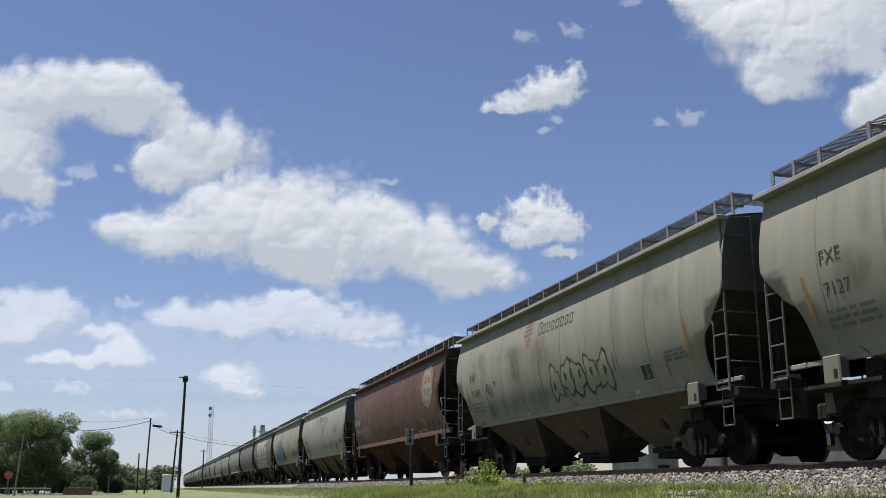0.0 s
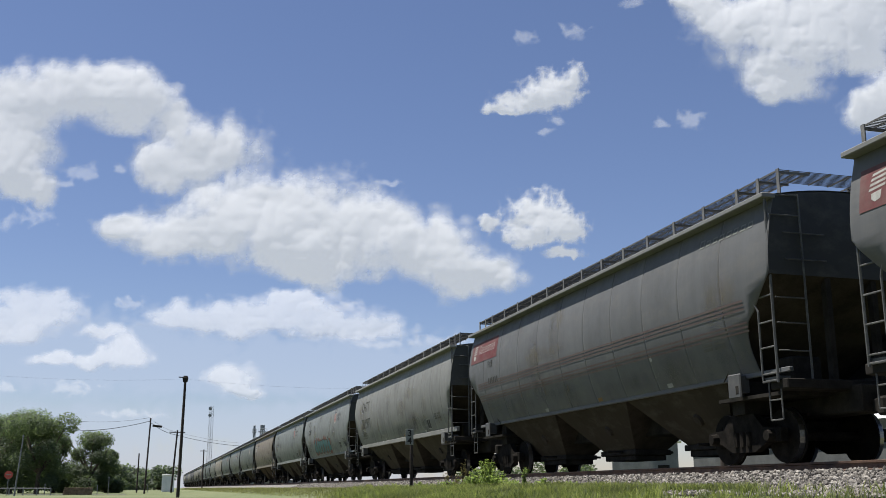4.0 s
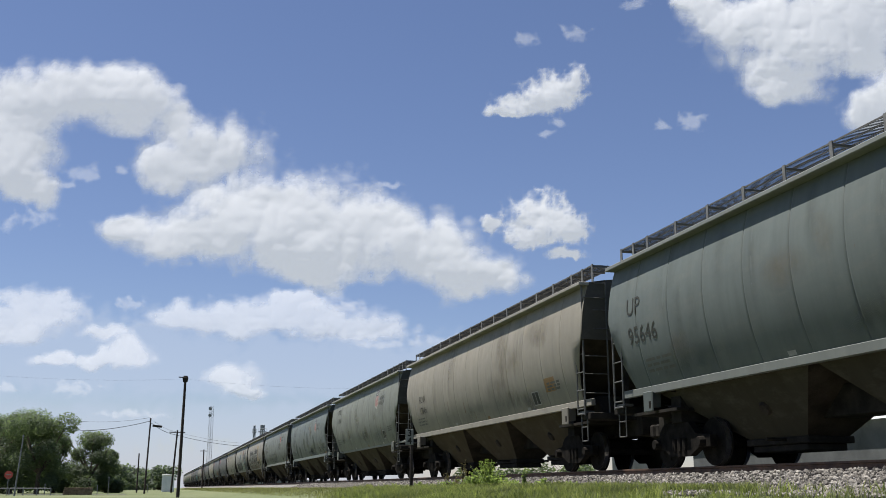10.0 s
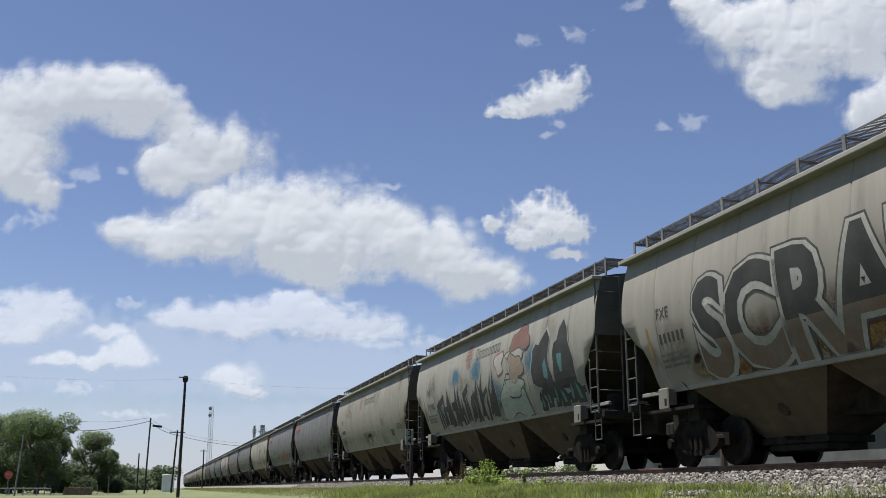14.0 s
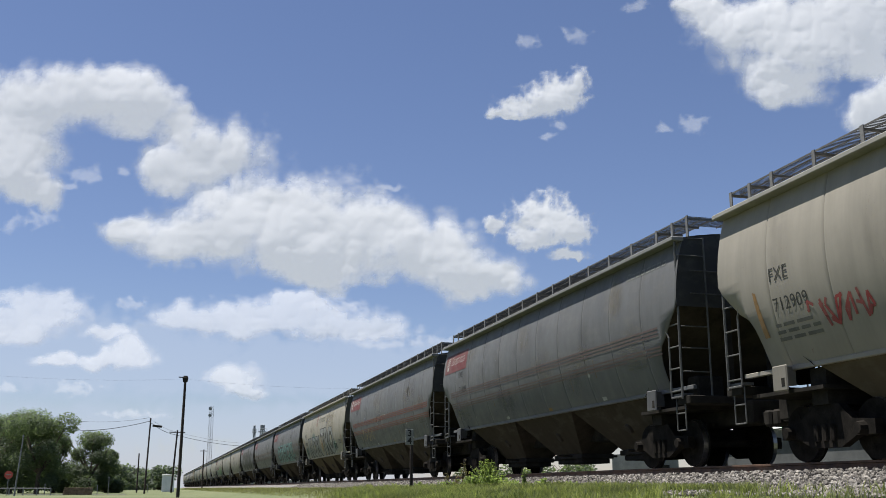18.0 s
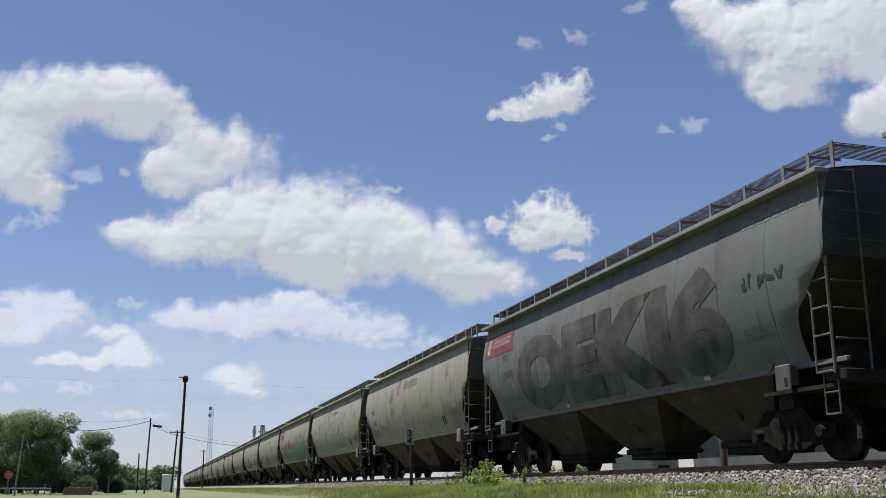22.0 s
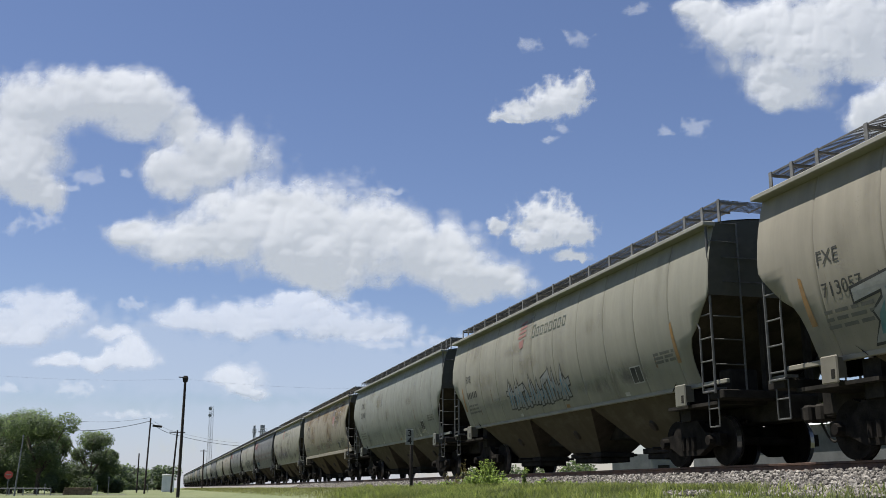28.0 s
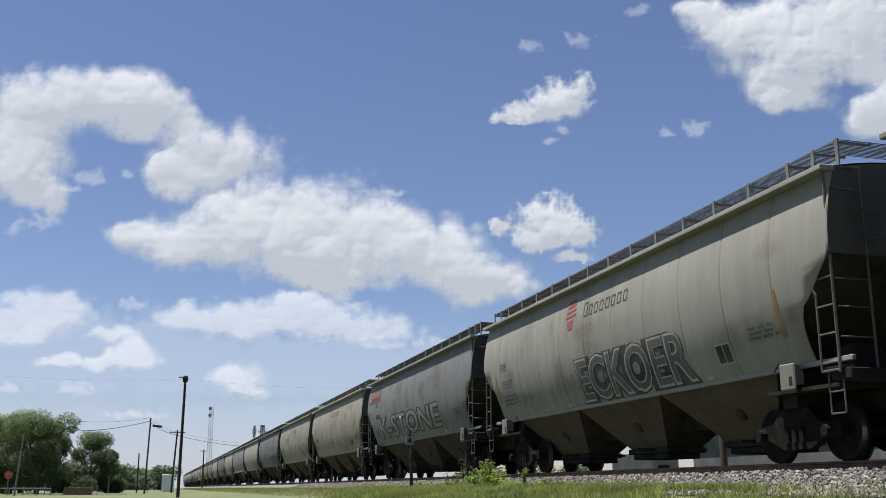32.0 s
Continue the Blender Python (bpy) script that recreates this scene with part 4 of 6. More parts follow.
def shield(car_no, u, z, s=0.84):
    """A heraldic shield: navy head, red and white stripes."""
    edge = [(0.06, 1.0), (0.5, 1.05), (0.94, 1.0), (1.0, 0.86), (0.92, 0.72), (0.99, 0.4), (0.93, 0.16), (0.5, -0.02), (0.07, 0.16), (0.01, 0.4), (0.08, 0.72), (0.0, 0.86)]
    lay(car_no, "shield", poly(bmesh.new(), [(u + (0.5 + (a - 0.5) * 1.05) * s * 0.8, z + (0.5 + (b - 0.5) * 1.05) * s) for a, b in edge]), CHALK, 0.010, "white-edged railway shield")
    lay(car_no, "shield_head", poly(bmesh.new(), [(u + a * s * 0.8, z + b * s) for a, b in edge[:5]] + [(u + 0.08 * s * 0.8, z + 0.70 * s), (u, z + 0.86 * s)]), NAVY, 0.014)
    bm = bmesh.new()
    for k in range(6):
        a0 = 0.05 + 0.155 * k
        low = 0.10 + 0.55 * abs(a0 + 0.04 - 0.5) ** 2 * 1.2
        flat(bm, u + a0 * s * 0.8, u + (a0 + 0.085) * s * 0.8, z + low * s, z + 0.69 * s)
    lay(car_no, "shield_stripes", bm, SIGNAL, 0.014)
    bm = bmesh.new()
    for k in range(2):
        for j in range(5 + k):
            a0 = 0.22 - 0.05 * k + 0.115 * j
            flat(bm, u + a0 * s * 0.8, u + (a0 + 0.07) * s * 0.8, z + (0.885 - 0.11 * k) * s, z + (0.945 - 0.11 * k) * s)
    lay(car_no, "shield_letters", bm, CHALK, 0.018)["kind"] = "stuff"


def railroad_grey(car_no, mark, digits, kind, slogan=True, high=0.32, u=None, z=None):
    common(car_no, kind)
    number(car_no, mark, digits, u or (2.0 if kind == "smooth" else 2.5), z or (3.5 if kind == "smooth" else 3.46), high)
    n = 2 * HALF[kind]
    if slogan:
        low = 3.0 if kind == "ribbed" else 3.12
        at = {"ribbed": 12.62, "angled": 12.85, "smooth": n * 0.725}[kind]
        shield(car_no, at, low, 0.82)
        for word, up in (("BUILDING", 0.36), ("AMERICA", 0.13)):
            lay(car_no, "slogan", words(word, at + 0.95, low + up, 0.155, 1.02 if word == "BUILDING" else 0.94), STENCIL, 0.012)
    if kind != "smooth":
        lay(car_no, "amber_tape", flat(bmesh.new(), n - 2.1, n - 1.2, 1.64, 1.74), ORANGE, 0.012)


def blob(rnd, cu, cz, ru, rz, n=18):
    """One letter-like sprayed form."""
    pts, ph = [], rnd.uniform(0, 6.28)
    for k in range(n):
        a = 2 * math.pi * k / n
        r = 1 + (0.22 * math.sin(3 * a + ph) + 0.14 * math.sin(5 * a + 2 * ph))
        sq = 1 / max(abs(math.cos(a)), abs(math.sin(a))) ** 0.6
        pts.append((cu + ru * r * sq * math.cos(a) * 0.86, cz + rz * r * sq * math.sin(a) * 0.86))
    return pts


def blade(rnd, cu, z0, z1, w, lean, grow=0.0):
    """A pointed, slightly bent upright stroke."""
    h = z1 - z0
    mid = cu + lean * h * 0.45
    top = cu + lean * h + rnd.uniform(-0.25, 0.25) * w
    return [(cu - w * 0.42 - grow, z0 - grow), (cu + w * 0.30 + grow, z0 - grow * 0.6), (mid + w * 0.52 + grow, z0 + h * 0.42),
            (mid + w * 0.38 + grow, z0 + h * 0.66), (top + w * 0.1, z1 + grow * 1.8), (mid - w * 0.28 - grow, z0 + h * 0.62), (mid - w * 0.18 - grow, z0 + h * 0.4)]


def wild(car_no, u0, u1, z0, z1, n, fill, edge, seed, shine=None, cloud=None):
    """Interlocked spiky letter forms that cannot be read: pointed strokes and slanting bars, outlined."""
    rnd = random.Random(seed)
    a, b, c, d = bmesh.new(), bmesh.new(), bmesh.new(), bmesh.new()
    w = (u1 - u0) / n
    for k in range(n):
        for j in range(3):
            cu = u0 + (k + (j + 0.5) / 3) * w
            lo, hi = z0 + rnd.uniform(0, 0.12) * (z1 - z0), z1 - rnd.uniform(0, 0.42) * (z1 - z0)
            lean, bw = rnd.uniform(-0.5, 0.35), w * rnd.uniform(0.26, 0.5)
            st = rnd.getstate()
            poly(a, blade(rnd, cu, lo, hi, bw, lean, 0.045))
            rnd.setstate(st)
            poly(b, blade(rnd, cu, lo, hi, bw, lean))
            q = blade(rnd, cu, lo + 0.1, hi - 0.15, bw * 0.3, lean)
            poly(c, q)
        zc, t = z0 + (z1 - z0) * rnd.uniform(0.2, 0.65), (z1 - z0) * rnd.uniform(0.05, 0.11)
        x0, x1, up = u0 + (k + rnd.uniform(-0.2, 0.3)) * w, u0 + (k + rnd.uniform(0.7, 1.2)) * w, rnd.uniform(-0.5, 0.5) * (z1 - z0) * 0.6
        poly(a, [(x0 - 0.04, zc - t - 0.04), (x1 + 0.04, zc + up - t - 0.04), (x1 + 0.04, zc + up + t + 0.04), (x0 - 0.04, zc + t + 0.04)])
        poly(b, [(x0, zc - t), (x1, zc + up - t), (x1, zc + up + t), (x0, zc + t)])
        if cloud:
            poly(d, blob(rnd, u0 + (k + 0.5) * w, (z0 + z1) / 2 + 0.1, w * 0.8, (z1 - z0) * 0.52))
    for bm in (a, b, c, d):
        bmesh.ops.triangulate(bm, faces=bm.faces)
    if cloud:
        lay(car_no, "graffiti_cloud", d, cloud, 0.008)
    else:
        d.free()
    for name, bm, material, lift in (("graffiti_edge", a, edge, 0.012), ("graffiti_fill", b, fill, 0.016), ("graffiti_core", c, shine or edge, 0.020)):
        lay(car_no, name, bm, material, lift)["kind"] = "stuff"


def throwup(car_no, u0, u1, z0, z1, n, fill, edge, seed, shine=None, cloud=None):
    """Sprayed letter forms that cannot be read: a wide edge, a fill and a light line inside."""
    rnd = random.Random(seed)
    a, b, c, d = bmesh.new(), bmesh.new(), bmesh.new(), bmesh.new()
    w = (u1 - u0) / n
    for k in range(n):
        cu = u0 + (k + 0.5) * w + rnd.uniform(-0.05, 0.05) * w
        cz = (z0 + z1) / 2 + rnd.uniform(-0.05, 0.05)
        ru, rz = w * 0.52, (z1 - z0) * 0.46
        st = rnd.getstate()
        poly(a, blob(rnd, cu, cz, ru + 0.06, rz + 0.06))
        rnd.setstate(st)
        poly(b, blob(rnd, cu, cz, ru - 0.02, rz - 0.02))
        poly(c, blob(rnd, cu + rnd.uniform(-0.2, 0.2) * w, cz + rnd.uniform(-0.2, 0.3) * rz, ru * 0.22, rz * 0.30, 10))
        if cloud:
            poly(d, blob(rnd, cu, cz, ru * 1.5, rz * 1.25))
    for bm in (a, b, c, d):
        bmesh.ops.triangulate(bm, faces=bm.faces)
    if cloud:
        lay(car_no, "graffiti_cloud", d, cloud, 0.008)
    lay(car_no, "graffiti_edge", a, edge, 0.012)
    lay(car_no, "graffiti_fill", b, fill, 0.016)
    lay(car_no, "graffiti_core", c, shine or edge, 0.020)
    d if cloud else d.free()


def two_part(car_no, text, u0, u1, z0, z1, split, low, high, edge, fat=0.06):
    """Fat outlined letters whose lower part has another colour."""
    lay(car_no, "graffiti_shade", words(text, u0 - 0.1, z0 - 0.1, z1 - z0 + 0.2, u1 - u0 + 0.2, fat * 1.7), COAL, 0.009)
    lay(car_no, "graffiti_edge", words(text, u0 - 0.06, z0 - 0.06, z1 - z0 + 0.12, u1 - u0 + 0.12, fat * 1.4), edge, 0.012)
    for keep, material in ((True, high), (False, low)):
        bm = words(text, u0, z0, z1 - z0, u1 - u0, fat * 0.55)
        bmesh.ops.bisect_plane(bm, geom=bm.verts[:] + bm.edges[:] + bm.faces[:], plane_co=(0, split, 0), plane_no=(0, 1, 0), clear_inner=keep, clear_outer=not keep)
        lay(car_no, "graffiti_fill", bm, material, 0.016)["kind"] = "stuff"


def lettered(car_no, text, u0, u1, z0, z1, fill, edge, fat=0.035, shade=None, up=0.0):
    """Readable sprayed letters with a wide outline."""
    w = u1 - u0
    if shade:
        lay(car_no, "graffiti_shade", words(text, u0 + 0.08, z0 - 0.07, z1 - z0, w, fat * 1.8), shade, 0.009 + up)
    lay(car_no, "graffiti_edge", words(text, u0 - 0.05, z0 - 0.05, z1 - z0 + 0.1, w + 0.1, fat * 1.5), edge, 0.012 + up)
    lay(car_no, "graffiti_fill", words(text, u0, z0, z1 - z0, w, fat * 0.25), fill, 0.016 + up)


def film(car_no, name, spots, material, label=""):
    """Soft-edged films of dust or spray: (u, z, half width, half height) each."""
    bm = bmesh.new()
    lay_cover = bm.verts.layers.float.new("cover")
    for u, z, ru, rz in spots:
        rings = []
        for r, a in ((0.001, 1.0), (0.45, 0.8), (0.75, 0.3), (1.0, 0.0)):
            ring = []
            for k in range(14):
                t = 2 * math.pi * k / 14
                v = bm.verts.new((u + ru * r * math.cos(t), z + rz * r * math.sin(t), 0))
                v[lay_cover] = a
                ring.append(v)
            rings.append(ring)
        for p, q in zip(rings, rings[1:]):
            for k in range(14):
                bm.faces.new((p[k], q[k], q[(k + 1) % 14], p[(k + 1) % 14]))
    i = car_no + 1
    for v in bm.verts:
        h = max(foot_z(KINDS[i]) + 0.02, min(4.26, v.co.y))
        u = max(1.0, min(2 * HALF[KINDS[i]] - 1.0, v.co.x))
        v.co = Vector((-(side_w(h) + 0.0062), HALF[KINDS[i]] - u, h))
    ob = part(name, bm, material, CARS[i], label)
    ob["kind"] = "stuff"
    return ob


RUST_FILM = haze_material("rust_brown_film", (0.22, 0.13, 0.06), 0.7)
DUST_FILM = haze_material("pale_dust_film", (0.27, 0.24, 0.19), 0.45)
SOOT_FILM = haze_material("sooty_grime_film", (0.07, 0.062, 0.05), 0.16)
BLUE_FILM = haze_material("blue_overspray", (0.05, 0.19, 0.30), 1.0)
TEAL_FILM = haze_material("teal_overspray", (0.04, 0.20, 0.20), 1.0)


def scribble(car_no, u0, u1, z0, z1, strokes, material, seed, thick=0.035):
    """A thin tag: looping strokes."""
    rnd = random.Random(seed)
    bm = bmesh.new()
    w = (u1 - u0) / strokes
    for k in range(strokes):
        pts = [(u0 + w * (k + rnd.uniform(-0.1, 1.1)), z0 + (z1 - z0) * rnd.random()) for j in range(5)]
        for p, q in zip(pts, pts[1:]):
            d = Vector((q[0] - p[0], q[1] - p[1], 0))
            if d.length > 0.02:
                s = Vector((-d.y, d.x, 0)).normalized() * thick / 2
                bm.faces.new([bm.verts.new((p[0] + s.x, p[1] + s.y, 0)), bm.verts.new((q[0] + s.x, q[1] + s.y, 0)), bm.verts.new((q[0] - s.x, q[1] - s.y, 0)), bm.verts.new((p[0] - s.x, p[1] - s.y, 0))])
    lay(car_no, "tag", bm, material, 0.014)


def disc_emblem(car_no, u, z, r):
    """A cream disc with a cross, as plain shapes."""
    ring = [(u + r * math.cos(t * math.pi / 16), z + r * math.sin(t * math.pi / 16)) for t in range(32)]
    lay(car_no, "disc_emblem", poly(bmesh.new(), ring), ink("dull_cream_paint", (0.36, 0.31, 0.23)), 0.010, "faded cream disc emblem")
    bm = bmesh.new()
    for t in range(28):
        a0, a1 = (t + 0.15) * math.pi / 14, (t + 0.8) * math.pi / 14
        poly(bm, [(u + q * r * math.cos(a), z + q * r * math.sin(a)) for q, a in ((0.72, a0), (0.9, a0), (0.9, a1), (0.72, a1))])
    for k in range(4):
        a = k * math.pi / 2 + math.pi / 4
        poly(bm, [(u + 0.12 * r * math.cos(a), z + 0.12 * r * math.sin(a)), (u + 0.6 * r * math.cos(a - 0.5), z + 0.6 * r * math.sin(a - 0.5)), (u + 0.6 * r * math.cos(a + 0.5), z + 0.6 * r * math.sin(a + 0.5))])
    lay(car_no, "disc_pattern", bm, ink("dull_oxide_pattern", (0.19, 0.10, 0.075)), 0.014)


# grime and dust films on every car near enough to show them
for car_no in range(-1, 46):
    rnd = random.Random(car_no + 400)
    n = 2 * HALF[KINDS[car_no + 1]]
    film(car_no, "grime_film", [(rnd.uniform(1.5, n - 1.5), rnd.uniform(2.6, 3.9), rnd.uniform(0.12, 0.45), rnd.uniform(0.5, 1.2)) for j in range(9)]
         + [(rnd.uniform(1.5, n - 1.5), rnd.uniform(1.7, 2.1), rnd.uniform(0.5, 1.6), rnd.uniform(0.15, 0.45)) for j in range(6)], SOOT_FILM, "sooty streaks down the side")
    film(car_no, "dust_film", [(rnd.uniform(1.5, n - 1.5), rnd.uniform(1.7, 3.9), rnd.uniform(0.3, 1.3), rnd.uniform(0.2, 0.6)) for j in range(9)], DUST_FILM, "pale dust patches")
film(38, "rust_film", [(3.0, 3.9, 2.2, 0.6), (6.5, 4.0, 2.0, 0.5), (9.8, 3.75, 1.8, 0.7), (13.0, 3.6, 2.2, 0.9), (15.5, 3.9, 1.6, 0.6), (5.0, 3.0, 1.0, 0.8), (11.0, 2.6, 1.2, 0.8)], RUST_FILM, "rust-brown haze under the roof edge")
film(3, "overspray", [(2.9, 2.1, 1.1, 0.7), (4.6, 2.3, 1.5, 0.9), (6.4, 2.4, 1.4, 0.9), (7.6, 2.1, 0.9, 0.6)], BLUE_FILM, "blue overspray cloud behind letters")
film(35, "overspray", [(8.0, 2.1, 1.6, 0.7), (11.0, 2.2, 2.0, 0.8)], TEAL_FILM)

# car by car
beige_fxe(-1, "7127")
throwup(-1, 4.0, 7.5, 1.8, 2.7, 5, MINT, COAL, 3)
beige_fxe(0, "713085")
throwup(0, 8.2, 11.8, 1.75, 2.65, 5, SAGE_SPRAY := ink("pale_green_spray_paint", (0.40, 0.42, 0.26)), COAL, 4)
scribble(0, 3.0, 4.0, 2.2, 2.7, 4, COAL, 5)
common(1, "ribbed")
disc_emblem(1, 15.25, 3.3, 0.80)
bm = bmesh.new()
for k in range(4):
    flat(bm, 1.0 + 0.3 * k, 1.22 + 0.3 * k, 2.6, 2.86)
lay(1, "railway_initials", bm, FAINT_WHITE := ink("faded_white_paint", (0.36, 0.34, 0.31)), 0.012)
lay(1, "car_number", words("478991", 0.98, 2.12, 0.28, None, 0.012), FAINT_WHITE, 0.012)
scribble(1, 2.4, 4.6, 1.72, 2.5, 22, FAINT_WHITE, 6, 0.05)
scribble(1, 10.2, 12.4, 1.9, 2.5, 7, PEWTER, 7, 0.025)
beige_fxe(2, "712582")
beige_fxe(3, "713126", logo=False)
lettered(3, "AIRO", 2.8, 6.9, 1.75, 2.95, SKYBLUE, COAL, 0.05, TEAL)
scribble(3, 4.2, 6.4, 3.05, 3.3, 9, COAL, 8)
throwup(3, 8.0, 11.4, 1.8, 2.6, 6, SAND, ink("tan_spray_paint", (0.42, 0.36, 0.24)), 9)
scribble(3, 12.4, 14.6, 1.85, 2.5, 8, COAL, 10)
dark_fxe(4, "", FADED)
lay(4, "graffiti_panel", flat(bmesh.new(), 2.95, 12.75, 1.52, 4.05), MINT, 0.0085, "tall whitewashed panel of sprayed block letters")
BLOCKS = {RUSTRED: ((2.85, 3.3, 1.55, 4.05), (3.3, 4.3, 2.6, 3.3), (6.66, 6.78, 1.6, 4.1), (8.18, 8.3, 1.6, 4.1), (8.3, 9.0, 2.45, 3.25), (7.85, 8.2, 2.72, 2.95), (9.7, 10.25, 2.55, 3.27),
                    (10.2, 10.42, 1.6, 4.1), (10.4, 11.2, 2.75, 3.02), (10.98, 11.25, 2.28, 2.75), (10.92, 11.3, 3.27, 3.62), (11.3, 12.25, 3.32, 3.58), (12.2, 12.8, 1.6, 4.05)),
          ink("dull_brick_spray_paint", (0.2, 0.05, 0.04)): ((4.66, 4.95, 2.5, 3.38), (6.1, 6.36, 2.58, 3.42), (7.52, 7.85, 2.2, 3.5)),
          COAL: ((5.34, 5.42, 1.6, 4.1), (6.6, 6.66, 1.6, 4.1), (8.13, 8.18, 1.6, 4.1))}
for material, quads in BLOCKS.items():
    bm = bmesh.new()
    for q in quads:
        flat(bm, *q)
    lay(4, "graffiti_fill", bm, material, 0.012)["kind"] = "stuff"
scribble(4, 10.5, 12.0, 1.66, 1.84, 9, TEAL, 11)
dark_fxe(5, "", FADED)
common(6, "angled")
number(6, "CHTT", "721977", 1.9, 3.15, 0.46, COAL)
railroad_grey(7, "UP", "112087", "smooth")
throwup(7, 4.2, 10.2, 1.62, 2.5, 7, TEAL, COAL, 12, SKYBLUE, RUSTRED)
railroad_grey(8, "UP", "99146", "angled", high=0.36)
common(9, "ribbed")
lay(9, "mark_plate", flat(bmesh.new(), 1.55, 2.75, 3.15, 3.6), CHALK, 0.010)
lay(9, "reporting_mark", words("CEFX", 1.62, 3.2, 0.34, 1.05, 0.01), COAL, 0.014)
lay(9, "car_number", words("3192", 1.65, 2.65, 0.38, None, 0.02), COAL, 0.012)
lay(9, "amber_tape", flat(bmesh.new(), 15.2, 16.2, 1.64, 1.76), ORANGE, 0.012)
railroad_grey(10, "UP", "99712", "angled", high=0.35)
railroad_grey(11, "CMO", "112478", "smooth")
scribble(11, 8.6, 10.3, 1.75, 2.3, 9, COAL, 14, 0.05)
railroad_grey(12, "UP", "95646", "angled", high=0.36, u=0.95, z=3.14)
common(13, "angled")
number(13, "ECNX", "170406", 2.05, 2.72, 0.24, COAL)
lay(13, "amber_tape", flat(bmesh.new(), 14.9, 15.6, 2.0, 2.35), ORANGE, 0.012)
railroad_grey(14, "CMO", "112418", "smooth", high=0.27)
railroad_grey(15, "CMO", "21791", "ribbed", high=0.28, z=3.2)
for k, (u, z) in enumerate(((3.6, 2.2), (5.2, 2.0), (7.6, 2.5), (9.2, 2.7), (12.0, 2.4))):
    bm = poly(bmesh.new(), blob(random.Random(k), u, z, 0.35, 0.5))
    lay(15, "overspray_patch", bm, ink("dark_teal_overpaint", (0.05, 0.075, 0.075)), 0.009)
railroad_grey(16, "UP", "93447", "angled", high=0.31, u=1.5, z=3.1)
scribble(16, 3.8, 5.6, 1.8, 2.3, 9, COAL, 15, 0.04)
throwup(16, 5.7, 9.2, 1.75, 2.5, 5, ink("smoky_grey_spray_paint", (0.20, 0.23, 0.21)), COAL, 16)
beige_fxe(17, "", logo=False, amber=False)
two_part(17, "SCRATE", 3.0, 11.0, 1.52, 3.36, 2.2, ink("dusty_brick_spray_paint", (0.19, 0.12, 0.085)), CHARCOAL, ink("pale_letter_outline", (0.46, 0.47, 0.44)))
film(17, "rust_film", [(3.6, 1.8, 1.0, 0.6), (5.2, 1.85, 1.6, 0.75), (7.2, 1.9, 1.7, 0.8), (9.2, 1.9, 1.7, 0.8), (10.8, 1.85, 1.2, 0.6)], haze_material("brick_red_overspray", (0.15, 0.07, 0.045), 1.2), "brick-red overspray under the letters")
lay(17, "graffiti_scroll", flat(bmesh.new(), 11.0, 12.5, 2.2, 3.7), SAND, 0.010)
scribble(17, 11.2, 12.3, 2.4, 3.5, 8, COAL, 17, 0.045)
film(17, "overspray", [(4.0, 1.75, 2.0, 0.35), (7.5, 1.8, 2.0, 0.4), (12.6, 2.1, 1.8, 0.5)], haze_material("ochre_overspray", (0.40, 0.24, 0.07), 1.0), "ochre overspray below the letters")
beige_fxe(18, "712902")
wild(18, 2.9, 9.3, 1.58, 3.0, 8, CHARCOAL, SILVER, 18, CHARCOAL)
MURAL = [("mural_body", MINT, COAL, (10.75, 2.05, 1.25, 0.62)), ("mural_head", ink("tan_mural_paint", (0.36, 0.27, 0.2)), COAL, (11.3, 2.85, 0.62, 0.42)), ("mural_trim", ink("pale_mural_paint", (0.5, 0.5, 0.45)), COAL, (11.35, 3.22, 0.8, 0.2)),
         ("mural_cap", ink("faded_maroon_paint", (0.24, 0.10, 0.08)), COAL, (11.75, 3.6, 0.85, 0.32)), ("mural_disc", ink("pale_mural_paint", (0.5, 0.5, 0.45)), RUSTRED, (9.9, 3.15, 0.4, 0.34)), ("mural_curl", MINT, COAL, (11.1, 2.35, 0.7, 0.28))]
for k, (name, fill, edge, (cu, cz, ru, rz)) in enumerate(MURAL):
    for material, grow, lift in ((edge, 0.05, 0.010 + 0.004 * (k % 2)), (fill, 0.0, 0.012 + 0.004 * (k % 2))):
        bm = poly(bmesh.new(), blob(random.Random(50 + k), cu, cz, ru + grow, rz + grow))
        bmesh.ops.triangulate(bm, faces=bm.faces)
        lay(18, name, bm, material, lift)
film(18, "overspray", [(9.4, 2.3, 0.7, 0.6), (12.6, 2.9, 0.7, 0.6), (5.2, 3.2, 0.8, 0.4), (7.6, 3.2, 0.8, 0.5), (3.4, 2.0, 0.6, 0.5)], BLUE_FILM, "blue overspray in patches")
throwup(18, 12.5, 15.4, 1.65, 3.6, 2, CHARCOAL, SILVER, 20, TEAL)
wild(18, 12.6, 15.6, 1.55, 2.3, 2, CHARCOAL, SILVER, 21, TEAL)
beige_fxe(19, "")
dark_fxe(20, "714096")
dark_fxe(21, "")
throwup(21, 2.6, 7.4, 1.7, 2.8, 7, ink("deep_green_spray_paint", (0.075, 0.13, 0.08)), ink("murky_green_spray_paint", (0.10, 0.125, 0.10)), 21, MINT)
wild(21, 8.8, 13.6, 1.65, 2.5, 6, ink("rust_orange_spray_paint", (0.26, 0.13, 0.05)), ink("murky_green_spray_paint", (0.10, 0.125, 0.10)), 22, OCHRE)
scribble(21, 3.0, 7.2, 1.8, 2.7, 14, TEAL, 23, 0.05)
scribble(21, 3.2, 7.0, 1.75, 2.6, 8, MINT, 24, 0.06)
beige_fxe(22, "712909", emblem=PURPLE)
scribble(22, 2.4, 3.9, 1.9, 2.4, 7, SIGNAL, 24, 0.05)
